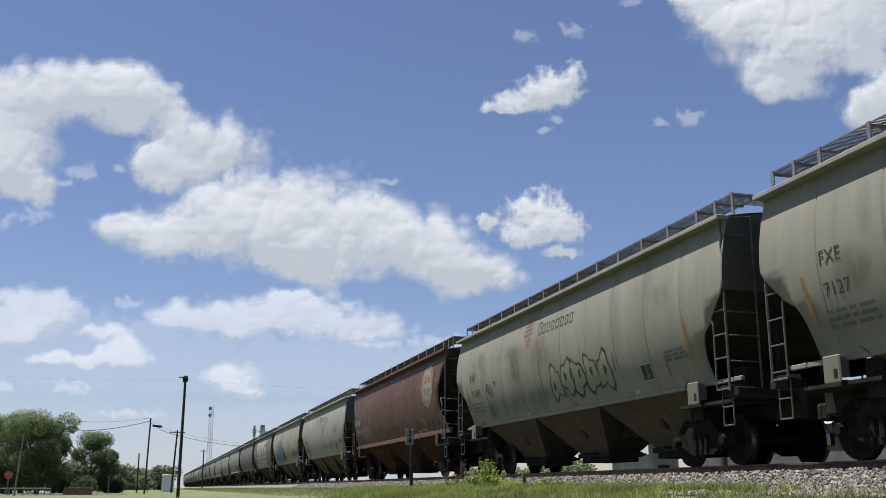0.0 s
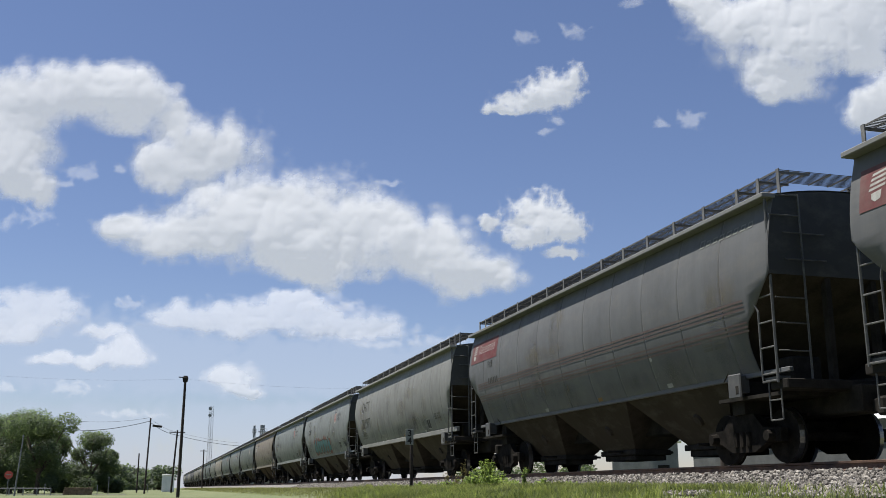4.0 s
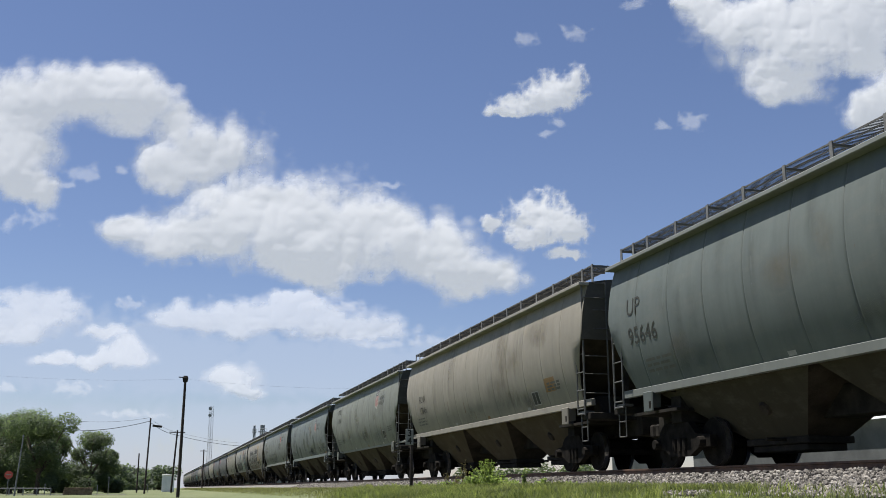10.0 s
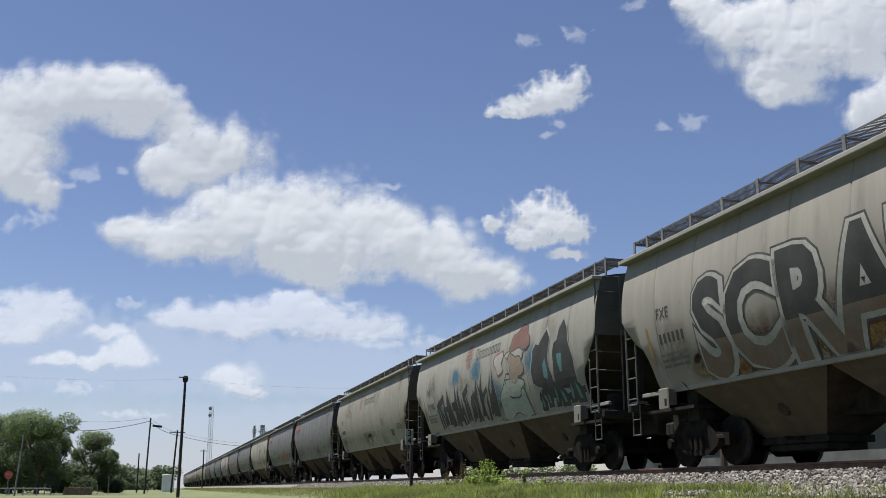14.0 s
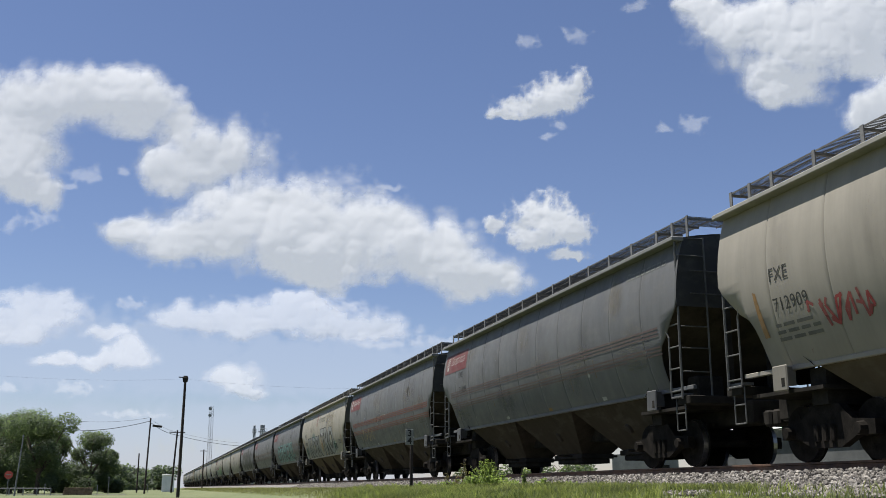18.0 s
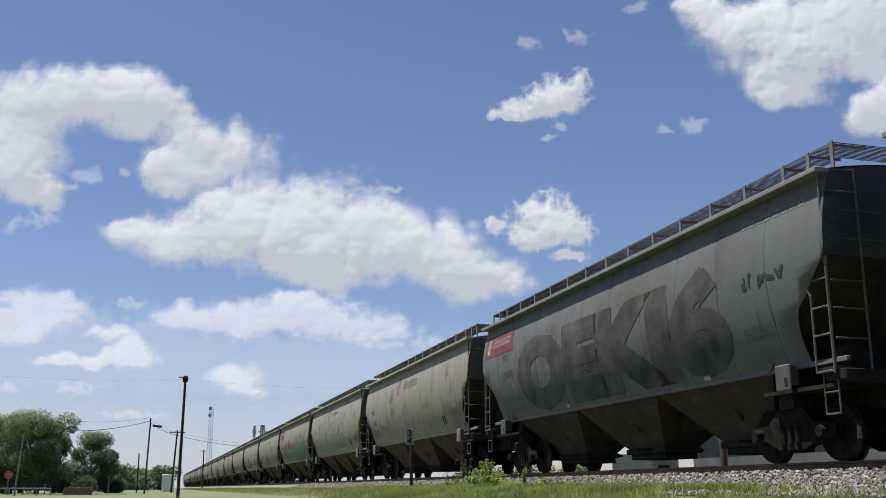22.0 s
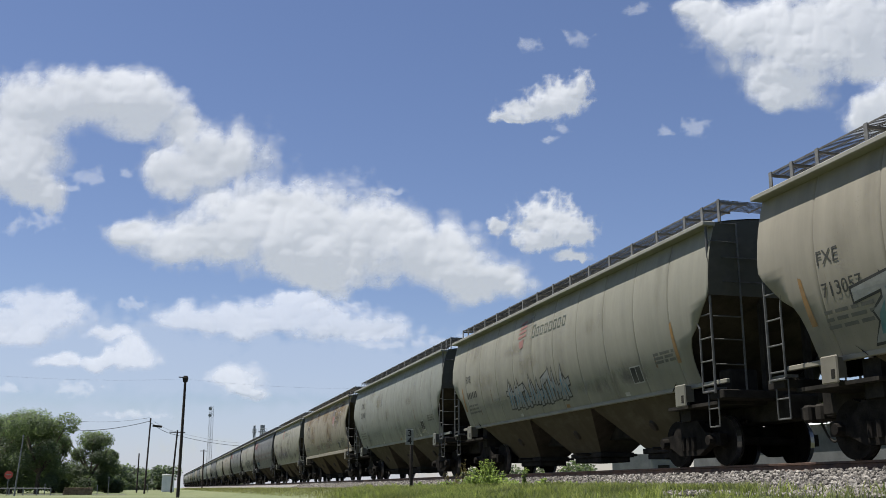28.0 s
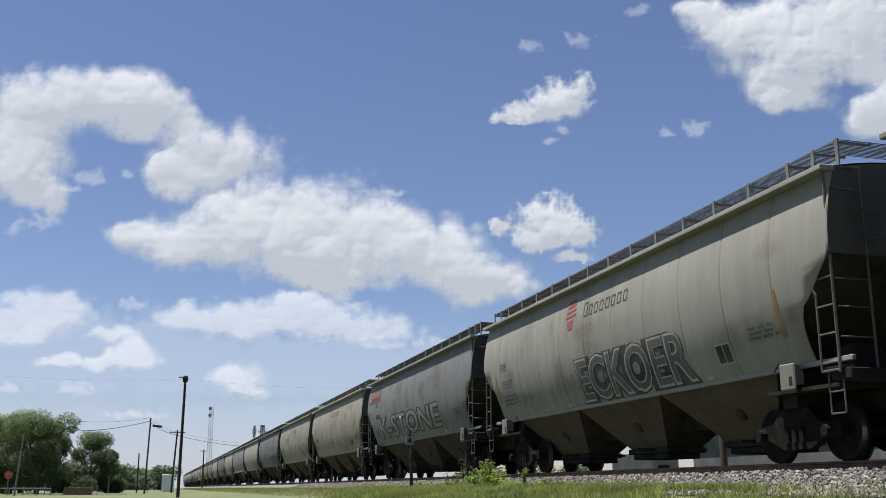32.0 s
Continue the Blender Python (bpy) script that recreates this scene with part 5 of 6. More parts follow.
scribble(22, 14.6, 15.4, 2.6, 3.4, 6, COAL, 25)
dark_fxe(23, "714058", FADED)
dark_fxe(24, "7146", RUSTRED)
scribble(24, 2.6, 5.6, 1.75, 2.35, 9, SAND, 26, 0.06)
beige_fxe(25, "")
lettered(25, "KUDEK", 2.9, 8.0, 1.55, 2.72, SILVER, COAL, 0.06)
lettered(25, "TRO", 8.3, 12.8, 1.55, 3.1, SILVER, COAL, 0.06)
film(25, "overspray", [(2.0, 1.9, 0.7, 0.4), (5.4, 2.6, 1.0, 0.5), (12.6, 2.0, 1.3, 0.4)], TEAL_FILM, "teal overspray round the letters")
film(25, "ochre_overspray", [(5.0, 2.0, 0.8, 0.3), (8.6, 2.2, 1.0, 0.5)], haze_material("orange_overspray", (0.40, 0.22, 0.06), 0.9))
dark_fxe(26, "714123", FADED)
lettered(26, "OTHCK!", 3.0, 12.7, 1.62, 2.92, COAL, PALE_TEAL := ink("pale_teal_outline", (0.17, 0.40, 0.39)), 0.075)
lettered(26, "OTHCK!", 3.08, 12.62, 1.70, 2.84, CHARCOAL, PALE_TEAL, 0.012, up=0.009)
scribble(26, 12.7, 13.8, 1.8, 2.1, 5, TEAL, 27)
dark_fxe(27, "", FADED)
dark_fxe(28, "714270")
lettered(28, "OEKI6", 3.1, 13.9, 1.62, 3.55, ink("thin_black_spray_paint", (0.035, 0.037, 0.04)), ink("thin_black_spray_paint", (0.035, 0.037, 0.04)), 0.05)
scribble(28, 14.5, 15.7, 2.85, 3.12, 5, CHARCOAL, 28, 0.05)
beige_fxe(29, "712651")
scribble(29, 2.9, 5.2, 1.9, 2.6, 5, COAL, 29, 0.03)
beige_fxe(30, "713787", emblem=SIGNAL)
lettered(30, "SWEPK", 3.0, 12.6, 1.8, 3.6, ink("whitewash_spray_paint", (0.40, 0.41, 0.37)), ink("thin_whitewash_spray_paint", (0.33, 0.335, 0.3)), 0.02)
dark_fxe(31, "", FADED)
wild(31, 3.0, 9.4, 1.58, 2.9, 5, ink("sea_green_spray_paint", (0.17, 0.34, 0.24)), COAL, 30, SAND)
film(31, "overspray", [(4.6, 2.6, 1.2, 0.5), (6.4, 2.7, 1.2, 0.5), (8.2, 2.5, 1.2, 0.5)], haze_material("red_overspray", (0.34, 0.08, 0.05), 1.2), "red overspray behind the letters")
wild(31, 9.6, 14.8, 1.5, 3.35, 4, LEAFGREEN, COAL, 31, ink("bright_green_spray_paint", (0.2, 0.42, 0.16)))
film(31, "teal_overspray", [(10.4, 1.7, 1.2, 0.35), (12.2, 1.7, 1.4, 0.35), (14.0, 1.7, 1.2, 0.35)], TEAL_FILM, "teal paint along the foot")
beige_fxe(32, "713160", logo=False)
throwup(32, 5.6, 9.8, 1.66, 2.35, 6, PEWTER, CHARCOAL, 32, PURPLE)
scribble(32, 3.0, 4.0, 2.3, 2.6, 5, COAL, 33)
beige_fxe(33, "", logo=False)
wild(33, 6.6, 8.6, 1.7, 2.3, 4, SKYBLUE, CHARCOAL, 34)
beige_fxe(34, "")
scribble(34, 3.0, 6.0, 1.75, 2.4, 9, COAL, 35, 0.06)
beige_fxe(35, "713057", emblem=SIGNAL)
wild(35, 2.4, 7.8, 1.55, 2.8, 4, SILVER, CHARCOAL, 36, TEAL)
two_part(35, "SERES", 8.1, 13.4, 1.5, 2.62, 2.05, ink("khaki_spray_paint", (0.30, 0.29, 0.10)), ink("pale_lime_spray_paint", (0.38, 0.50, 0.22)), COAL, 0.05)
beige_fxe(36, "")
wild(36, 5.4, 9.8, 1.72, 2.6, 7, SILVER, COAL, 37, SKYBLUE)
railroad_grey(37, "CMO", "23348", "smooth", slogan=False, high=0.26, z=3.33)
railroad_grey(38, "CMO", "21493", "ribbed", high=0.28, z=3.2)
for k, u in enumerate((6.0, 9.5)):
    lay(38, "red_print", bars(u, u + 1.2, 2.1, 3, 80 + k), RED_PRINT, 0.012)
beige_fxe(39, "712598", emblem=SIGNAL)
film(39, "overspray", [(4.2, 2.1, 1.3, 0.5), (6.0, 2.3, 1.4, 0.6), (8.2, 2.2, 1.2, 0.5)], haze_material("purple_overspray", (0.22, 0.12, 0.2), 0.8), "faded purple overspray")
dark_fxe(40, "", FADED)
film(40, "overspray", [(2.6, 2.0, 0.5, 0.4), (3.2, 1.9, 0.9, 0.3)], BLUE_FILM, "small patch of blue overspray")
beige_fxe(41, "713337", emblem=SIGNAL)
lettered(41, "ECKOER", 6.95, 12.3, 1.56, 2.55, COAL, COAL, 0.09)
lettered(41, "ECKOER", 7.0, 12.2, 1.6, 2.52, ink("slate_spray_paint", (0.12, 0.125, 0.13)), CHALK, 0.022, up=0.009)
dark_fxe(42, "")
lettered(42, "K-STONE", 2.5, 12.5, 1.75, 2.6, SILVER, CHARCOAL, 0.04)
beige_fxe(43, "")
beige_fxe(44, "")


for deg, dist, h, w, sd in ((-8.6, 122, 9.3, 8.5, 1), (-7.4, 128, 9.9, 9.0, 2), (-6.1, 118, 8.8, 8.0, 3), (-9.9, 130, 9.6, 9.0, 4), (-6.9, 140, 9.4, 8.0, 6), (-3.55, 135, 8.0, 7.6, 5), (-11.3, 128, 9.5, 9, 8), (-5.3, 138, 8.2, 7.0, 9), (-2.7, 142, 6.2, 5.5, 10)):
    tree(*by_bearing(deg, dist), h, w * 0.96, LEAF, 19000, 0.092, sd)
for deg, dist, h, w, sd in ((36.5, 92, 8.0, 8.5, 21), (39.5, 88, 7.4, 8.0, 22), (33.0, 98, 7.2, 8.0, 23)):
    tree(*by_bearing(deg, dist), h, w, LEAF, 6000, 0.14, sd, label="leafy green tree behind the long shed")
for i in range(42):
    rr = random.Random(100 + i)
    deg = -12 + 12.0 * i / 41 + rr.uniform(-0.15, 0.15)
    tree(*by_bearing(deg, 330 + rr.uniform(-30, 60)), 6.6 + rr.uniform(-0.8, 1.0), 14, LEAF_FAR, 1900, 0.32, 200 + i, label="haze-tinted green tree in the distant tree line", trunk_h=0.08)


def utility_pole(x, y, h, r=0.15, lean=0.0, arm=0.0, cap=False, label="tall weathered timber utility pole"):
    t = new("utility_pole")
    t.location = (x, y, ground_z(x, y))
    bm = bmesh.new()
    rod(bm, (0, 0, -0.3), (lean * h, 0, h), r, r * 0.72, 12)
    part("post", bm, POLE, t)
    if arm:
        bm = bmesh.new()
        box(bm, lean * h - arm, lean * h + arm, -0.06, 0.06, h - 0.35, h - 0.22, 0.01)
        part("crossarm", bm, POLE, t)
    if cap:
        bm = bmesh.new()
        rod(bm, (lean * h, 0, h - 0.30), (lean * h, 0, h - 0.05), r * 1.3, r * 1.7, 12)
        rod(bm, (lean * h, 0, h - 0.05), (lean * h, 0, h + 0.12), r * 1.7, r * 1.1, 12)
        box(bm, lean * h - 0.45, lean * h, -0.05, 0.05, h - 0.02, h + 0.05, 0.01)
        part("lamp_head", bm, GRIME, t, "dark lamp head on the pole top")
    return tagged(t, label, "utility pole", "poles along the field")


PX, PY = by_bearing(1.05, 73)
utility_pole(PX, PY, 8.25, 0.12, 0.006, cap=True, label="tall dark pole with a lamp head on top")
P2 = by_bearing(-0.7, 120)
utility_pole(*P2, 8.4, 0.11, 0.02)
P2B = by_bearing(-1.1, 150)
utility_pole(*P2B, 5.4, 0.12)
P3 = by_bearing(0.68, 150)
utility_pole(*P3, 8.7, 0.15, 0.045, arm=1.1, label="leaning timber pole with a crossarm")
utility_pole(*by_bearing(31.0, 36), 5.0, 0.13, label="short dark timber pole behind the track")
P4 = by_bearing(2.3, 205)
utility_pole(*P4, 7.4, 0.15, arm=0.7)


def lattice_tower(x, y, h, w):
    """Three-legged radio mast with braces and two drum antennas."""
    t = new("radio_tower")
    t.location = (x, y, ground_z(x, y))
    legs = [(w * math.cos(a), w * math.sin(a)) for a in (0.5, 0.5 + 2.094, 0.5 + 4.189)]
    for lx, ly in legs:
        part("leg", rod(bmesh.new(), (lx, ly, 0), (lx * 0.75, ly * 0.75, h), 0.09, 0.07, 6), GREY_STEEL, t)
    bm = bmesh.new()
    n = int(h / 1.6)
    for i in range(n):
        z0, z1 = h * i / n, h * (i + 1) / n
        for a in range(3):
            b = (a + 1) % 3
            k0, k1 = 1 - 0.25 * i / n, 1 - 0.25 * (i + 1) / n
            rod(bm, (legs[a][0] * k0, legs[a][1] * k0, z0), (legs[b][0] * k1, legs[b][1] * k1, z1), 0.045, seg=4)
            rod(bm, (legs[a][0] * k0, legs[a][1] * k0, z0), (legs[b][0] * k0, legs[b][1] * k0, z0), 0.04, seg=4)
    part("bracing", bm, GREY_STEEL, t)
    for z in (h - 1.6, h - 5.2):
        bm = rod(bmesh.new(), (-w * 0.5, -0.9, z), (-w * 0.5 - 0.1, -1.5, z), 0.85, 0.85, 14)
        part("dish_antenna", bm, GREY_STEEL, t, "grey drum dish antenna")
    return tagged(t, "tall grey lattice radio tower with dish antennas", "tower")


lattice_tower(*by_bearing(2.6, 560), 44, 1.6)


def elevator_head(x, y, h, w):
    """Slim grain elevator leg with a working platform on top."""
    t = new("elevator_tower")
    t.location = (x, y, ground_z(x, y))
    bm = bmesh.new()
    for sx in (-1, 1):
        for sy in (-1, 1):
            rod(bm, (sx * w, sy * w, 0), (sx * w, sy * w, h), 0.12, seg=6)
    for i in range(int(h / 2)):
        rod(bm, (-w, -w, 2 * i), (w, -w, 2 * i + 2), 0.06, seg=4)
        rod(bm, (w, -w, 2 * i), (w, -w, 2 * i + 0.01), 0.06, seg=4)
    box(bm, -w * 0.4, w * 0.4, -w * 0.4, w * 0.4, 0, h + 1)
    part("leg_frame", bm, GREY_STEEL, t)
    bm = bmesh.new()
    box(bm, -w * 2, w * 2, -w * 1.6, w * 1.6, h - 1.4, h - 1.1)
    for sx in (-2, -1, 0, 1, 2):
        rod(bm, (sx * w, -w * 1.6, h - 1.1), (sx * w, -w * 1.6, h), 0.05, seg=4)
    rod(bm, (-2 * w, -w * 1.6, h), (2 * w, -w * 1.6, h), 0.05, seg=4)
    part("platform", bm, GREY_STEEL, t)
    bm = bmesh.new()
    box(bm, -w * 1.1, w * 1.1, -w, w, h - 0.6, h + 1.6, 0.2)
    part("head_house", bm, GREY_STEEL, t)
    return tagged(t, "grey steel grain elevator leg behind the train", "tower")


elevator_head(*by_bearing(5.42, 420), 23.6, 0.8)
elevator_head(*by_bearing(4.98, 420), 23.4, 0.4)


def wire(name, pts, sag, r, label):
    bm = bmesh.new()
    for (a, b), s in zip(zip(pts, pts[1:]), sag):
        a, b = Vector(a), Vector(b)
        prev = a
        for i in range(1, 13):
            t = i / 12
            p = a.lerp(b, t) - Vector((0, 0, s * 4 * t * (1 - t)))
            rod(bm, prev, p, r, seg=4)
            prev = p
    return tagged(link_mesh(name, bm, GRIME), label, "cable", "overhead cables")


wire("cable", [(-26.0, 73.0, 9.2), (PX, PY, ground_z(PX, PY) + 8.15), (26.0, 74.0, 8.3)], (0.9, 0.7), 0.003, "thin dark cable across the field")
Z2 = ground_z(*P2) + 8.05
wire("overhead_cable", [(*by_bearing(-4.6, 128), 6.6), (*P2, Z2), (*P3, 7.45), (*by_bearing(5.2, 190), 7.5)], (0.3, 0.25, 0.5), 0.03, "black service cable slung between poles")
wire("overhead_cable", [(*by_bearing(-4.6, 128), 7.8), (*P2, Z2 + 0.4), (*P3, 7.9), (*by_bearing(5.2, 190), 8.0)], (0.3, 0.25, 0.5), 0.012, "thin cable slung between poles")
bm = bmesh.new()
m0 = Vector((*P2, Z2)).lerp(Vector((*P3, 7.45)), 0.28)
rod(bm, m0 + Vector((-0.55, 0, 0.0)), m0 + Vector((0.55, 0, -0.12)), 0.14, 0.14, 10)
tagged(link_mesh("splice_case", bm, GRIME), "black cable splice case hanging on the wire", "splice case")


def milepost():
    """The fractional mile sign beside the track."""
    x, y = by_bearing(13.78, 31.5)
    t = new("milepost")
    t.location = (x, y, -0.08)
    bm = bmesh.new()
    box(bm, -0.045, 0.045, -0.03, 0.03, -0.2, 1.86, 0.006)
    part("post", bm, POLE, t)
    bm = bmesh.new()
    box(bm, -0.20, 0.05, -0.045, -0.03, 1.38, 1.86, 0.004)
    plate = part("plate", bm, SIGN_FACE, t, "dull grey plate with dark figures")
    for ch, z in (("3", 1.65), ("4", 1.41)):
        c = bpy.data.curves.new("figure", "FONT")
        c.body, c.size, c.extrude, c.align_x, c.offset = ch, 0.27, 0.003, "CENTER", 0.008
        tmp = bpy.data.objects.new("figure", c)
        me = bpy.data.meshes.new_from_object(tmp)
        me.materials.clear()
        me.materials.append(BLACK)
        bpy.data.objects.remove(tmp)
        f = new("figure", me)
        f.parent = plate
        f.matrix_basis = pose(-0.075, -0.05, z, 90, 0, 0)
    return tagged(t, "slim dark post carrying a three-quarter mile plate", "milepost")


milepost()


def low_building(x0, x1, y0, y1, eave, ridge, label, wall_m=None):
    """A long metal-roofed shed parallel to the track."""
    t = new("shed")
    t.location = ((x0 + x1) / 2, (y0 + y1) / 2, ground_z(x0, y0))
    hx, hy = (x1 - x0) / 2, (y1 - y0) / 2
    bm = box(bmesh.new(), -hx, hx, -hy, hy, 0, eave)
    part("wall", bm, wall_m or WALL_GREY, t)
    bm = bmesh.new()
    for sx in (-1, 1):
        vs = [bm.verts.new(c) for c in ((sx * (hx + 0.5), -hy - 0.4, eave - 0.05), (sx * (hx + 0.5), hy + 0.4, eave - 0.05), (0, hy + 0.4, ridge), (0, -hy - 0.4, ridge))]
        bm.faces.new(vs)
    r = bmesh.ops.solidify(bm, geom=bm.faces[:], thickness=0.12)
    part("roof", bm, WHITE_METAL, t, "white sheet-metal roof")
    return tagged(t, label, "shed")


low_building(40, 54, 28, 71, 4.0, 5.8, "long low grey shed with a white metal roof")


def kiosk():
    """A little hip-roofed building with a pale lean-to beside it."""
    t = new("kiosk")
    x, y = by_bearing(27.8, 95)
    t.location = (x, y, ground_z(x, y))
    t.rotation_euler.z = radians(-27.8)
    part("wall", box(bmesh.new(), -1.3, 1.3, -1.3, 1.3, 0, 4.15), WALL_PALE, t)
    part("lean_to", box(bmesh.new(), -4.6, -1.3, -1.0, 2.0, 0, 3.1, 0.03), WALL_PALE, t)
    part("fascia", box(bmesh.new(), -1.65, 1.65, -1.65, 1.65, 4.15, 4.4, 0.02), WHITE_METAL, t)
    bm = bmesh.new()
    bmesh.ops.create_cone(bm, cap_ends=True, segments=4, radius1=2.2, radius2=0.35, depth=0.85, matrix=pose(0, 0, 4.83, 0, 0, 45))
    part("roof", bm, STONE, t, "tan shingled hip roof")
    part("door", box(bmesh.new(), -0.5, 0.5, -1.34, -1.3, 0, 2.1, 0.01), GRIME, t)
    return tagged(t, "small pale kiosk with a tan hip roof", "kiosk")


WALL_PALE = two_tone("pale_grey_siding", (0.13, 0.135, 0.135), (0.2, 0.205, 0.2), 1.2, 0.7)
kiosk()


def small_shed():
    t = new("equipment_shed")
    x, y = by_bearing(0.5, 188)
    t.location = (x, y, ground_z(x, y))
    part("wall", box(bmesh.new(), -1.05, 1.05, -1.2, 1.2, 0, 2.8, 0.02), WHITE_METAL, t)
    part("roof", box(bmesh.new(), -1.15, 1.15, -1.3, 1.3, 2.8, 2.95, 0.03), WHITE_METAL, t)
    part("door", box(bmesh.new(), -0.45, 0.45, -1.225, -1.19, 0.05, 2.1, 0.01), WHITE_METAL, t)
    return tagged(t, "small white equipment shed at the field's far edge", "shed")


small_shed()


def stop_sign():
    t = new("stop_sign")
    x, y = by_bearing(-7.5, 97)
    t.location = (x, y, ground_z(x, y))
    part("post", rod(bmesh.new(), (0, 0, -0.2), (0, 0, 1.68), 0.035, seg=8), GALV, t)
    bm = bmesh.new()
    bmesh.ops.create_cone(bm, cap_ends=True, segments=8, radius1=0.36, radius2=0.36, depth=0.02, matrix=pose(0, -0.05, 1.76, 90, 0, 0) @ pose(0, 0, 0, 0, 0, 22.5))
    plate = part("plate", bm, RED_SIGN, t, "faded red octagonal plate")
    part("lettering", box(bmesh.new(), -0.22, 0.22, -0.066, -0.061, 1.73, 1.80), SIGN_FACE, plate)
    return tagged(t, "red octagonal stop sign on a galvanised post", "road sign")


stop_sign()


def street_light():
    t = new("street_light")
    x, y = by_bearing(-7.15, 90)
    t.location = (x, y, ground_z(x, y))
    part("post", rod(bmesh.new(), (0, 0, -0.3), (0.28, 0, 4.75), 0.075, 0.05, 10), GALV, t)
    part("lamp_head", rod(bmesh.new(), (0.28, 0, 4.75), (0.28, 0, 4.9), 0.08, 0.04, 8), GALV, t)
    return tagged(t, "slim grey street light beside the trees", "street light")


street_light()


def rail_fence(deg0, deg1, dist, label):
    """Low pipe barrier: posts and one rail."""
    t = new("pipe_barrier")
    a, b = Vector((*by_bearing(deg0, dist), 0)), Vector((*by_bearing(deg1, dist), 0))
    t.location = (a.x, a.y, ground_z(a.x, a.y))
    d = b - a
    n = 7
    for i in range(n):
        q = d * (i / (n - 1))
        part("post", rod(bmesh.new(), (q.x, q.y, -0.1), (q.x, q.y, 0.62), 0.05, seg=8), GALV, t)
    part("rail", rod(bmesh.new(), (0, 0, 0.6), (d.x, d.y, 0.6), 0.05, seg=8), GALV, t)
    return tagged(t, label, "barrier")


rail_fence(-9.4, -5.4, 99, "low pale pipe barrier along the road")


def plank_pile(deg, dist):
    t = new("timber_stack")
    x, y = by_bearing(deg, dist)
    t.location = (x, y, ground_z(x, y))
    for r in range(4):
        for i in range(3):
            part("beam", box(bmesh.new(), -1.35 + 0.05 * r, 1.3 - 0.04 * i, -0.4 + 0.27 * i, -0.16 + 0.27 * i, 0.17 * r, 0.17 * r + 0.16, 0.015), TIMBER_OLD, t)
    return tagged(t, "low stack of weathered brown timbers on the grass", "timber stack")


TIMBER_OLD = two_tone("weathered_brown_timber", (0.09, 0.06, 0.04), (0.2, 0.14, 0.1), 3.0, 0.9)
plank_pile(-4.05, 104)


def small_post(deg, dist, h, label):
    t = new("marker_post")
    x, y = by_bearing(deg, dist)
    t.location = (x, y, ground_z(x, y))
    part("post", rod(bmesh.new(), (0, 0, -0.2), (0, 0, h), 0.05, 0.04, 8), GALV, t)
    part("cap", rod(bmesh.new(), (0, 0, h), (0, 0, h + 0.06), 0.06, 0.03, 8), GALV, t)
    return tagged(t, label, "post", "small posts by the road")


small_post(-2.55, 115, 1.7, "thin pale marker post by the road")
small_post(-3.1, 110, 0.9, "short pale marker post by the road")
small_post(-5.7, 112, 1.0, "short pale marker post by the road")
small_post(-0.55, 140, 0.9, "short pale marker post by the road")
road = tagged(grid_mesh("road", [-140, -80, -40, -20, -10, -3], [103.5, 108], lambda x, y: FIELD_Z + 0.02, ROAD), "narrow pale asphalt road across the field", "road", kind="structure")


def shrub(x, y, h, w, seed, material, label="dense green shrub behind the track"):
    rnd = random.Random(seed)
    t = new("shrub")
    t.location = (x, y, ground_z(x, y))
    bm = bmesh.new()
    for i in range(6):
        rod(bm, (0, 0, 0), (rnd.uniform(-w, w) * 0.4, rnd.uniform(-w, w) * 0.4, h * 0.8), 0.03, 0.01, 5)
    part("stem", bm, BARK, t)
    verts, faces = [], []
    for i in range(int(420 * w * h)):
        a, r = rnd.uniform(0, 6.283), math.sqrt(rnd.random())
        p = Vector((math.cos(a) * r * w * 0.5, math.sin(a) * r * w * 0.5, h * (0.08 + 0.92 * rnd.random() * (1 - 0.55 * r * r))))
        q = Vector((rnd.gauss(0, 1), rnd.gauss(0, 1), rnd.gauss(0.5, 1))).normalized().to_track_quat("Z", "Y")
        s = rnd.uniform(0.05, 0.11)
        b = len(verts)
        for cx, cy in ((-1, 0), (0, -0.5), (1, 0), (0, 0.5)):
            verts.append(p + q @ Vector((cx * s, cy * s, 0)))
        faces.append((b, b + 1, b + 2, b + 3))
    me = bpy.data.meshes.new("foliage")
    me.from_pydata(verts, [], faces)
    me.materials.append(material)
    f = new("foliage", me)
    f.parent = t
    return tagged(t, label, "shrub", "shrubs behind the track")


for i in range(9):
    rr = random.Random(60 + i)
    shrub(18.5 + rr.uniform(-0.8, 1.5), 42 + i * 2.3 + rr.uniform(-0.5, 0.5), 0.95 + rr.uniform(-0.3, 0.6), 2.0, 70 + i, LEAF)


# ---- the verge: grass, weeds, loose stones ----
def pebble_mesh(k):
    rnd = random.Random(900 + k)
    bm = bmesh.new()
    bmesh.ops.create_icosphere(bm, subdivisions=1, radius=1.0)
    for v in bm.verts:
        v.co *= rnd.uniform(0.72, 1.15)
    sx, sy, sz = rnd.uniform(0.8, 1.25), rnd.uniform(0.75, 1.1), rnd.uniform(0.55, 0.85)
    for v in bm.verts:
        v.co = Vector((v.co.x * sx, v.co.y * sy, v.co.z * sz))
    me = bpy.data.meshes.new("stone")
    bm.to_mesh(me)
    bm.free()
    me.materials.append(STONES)
    return me


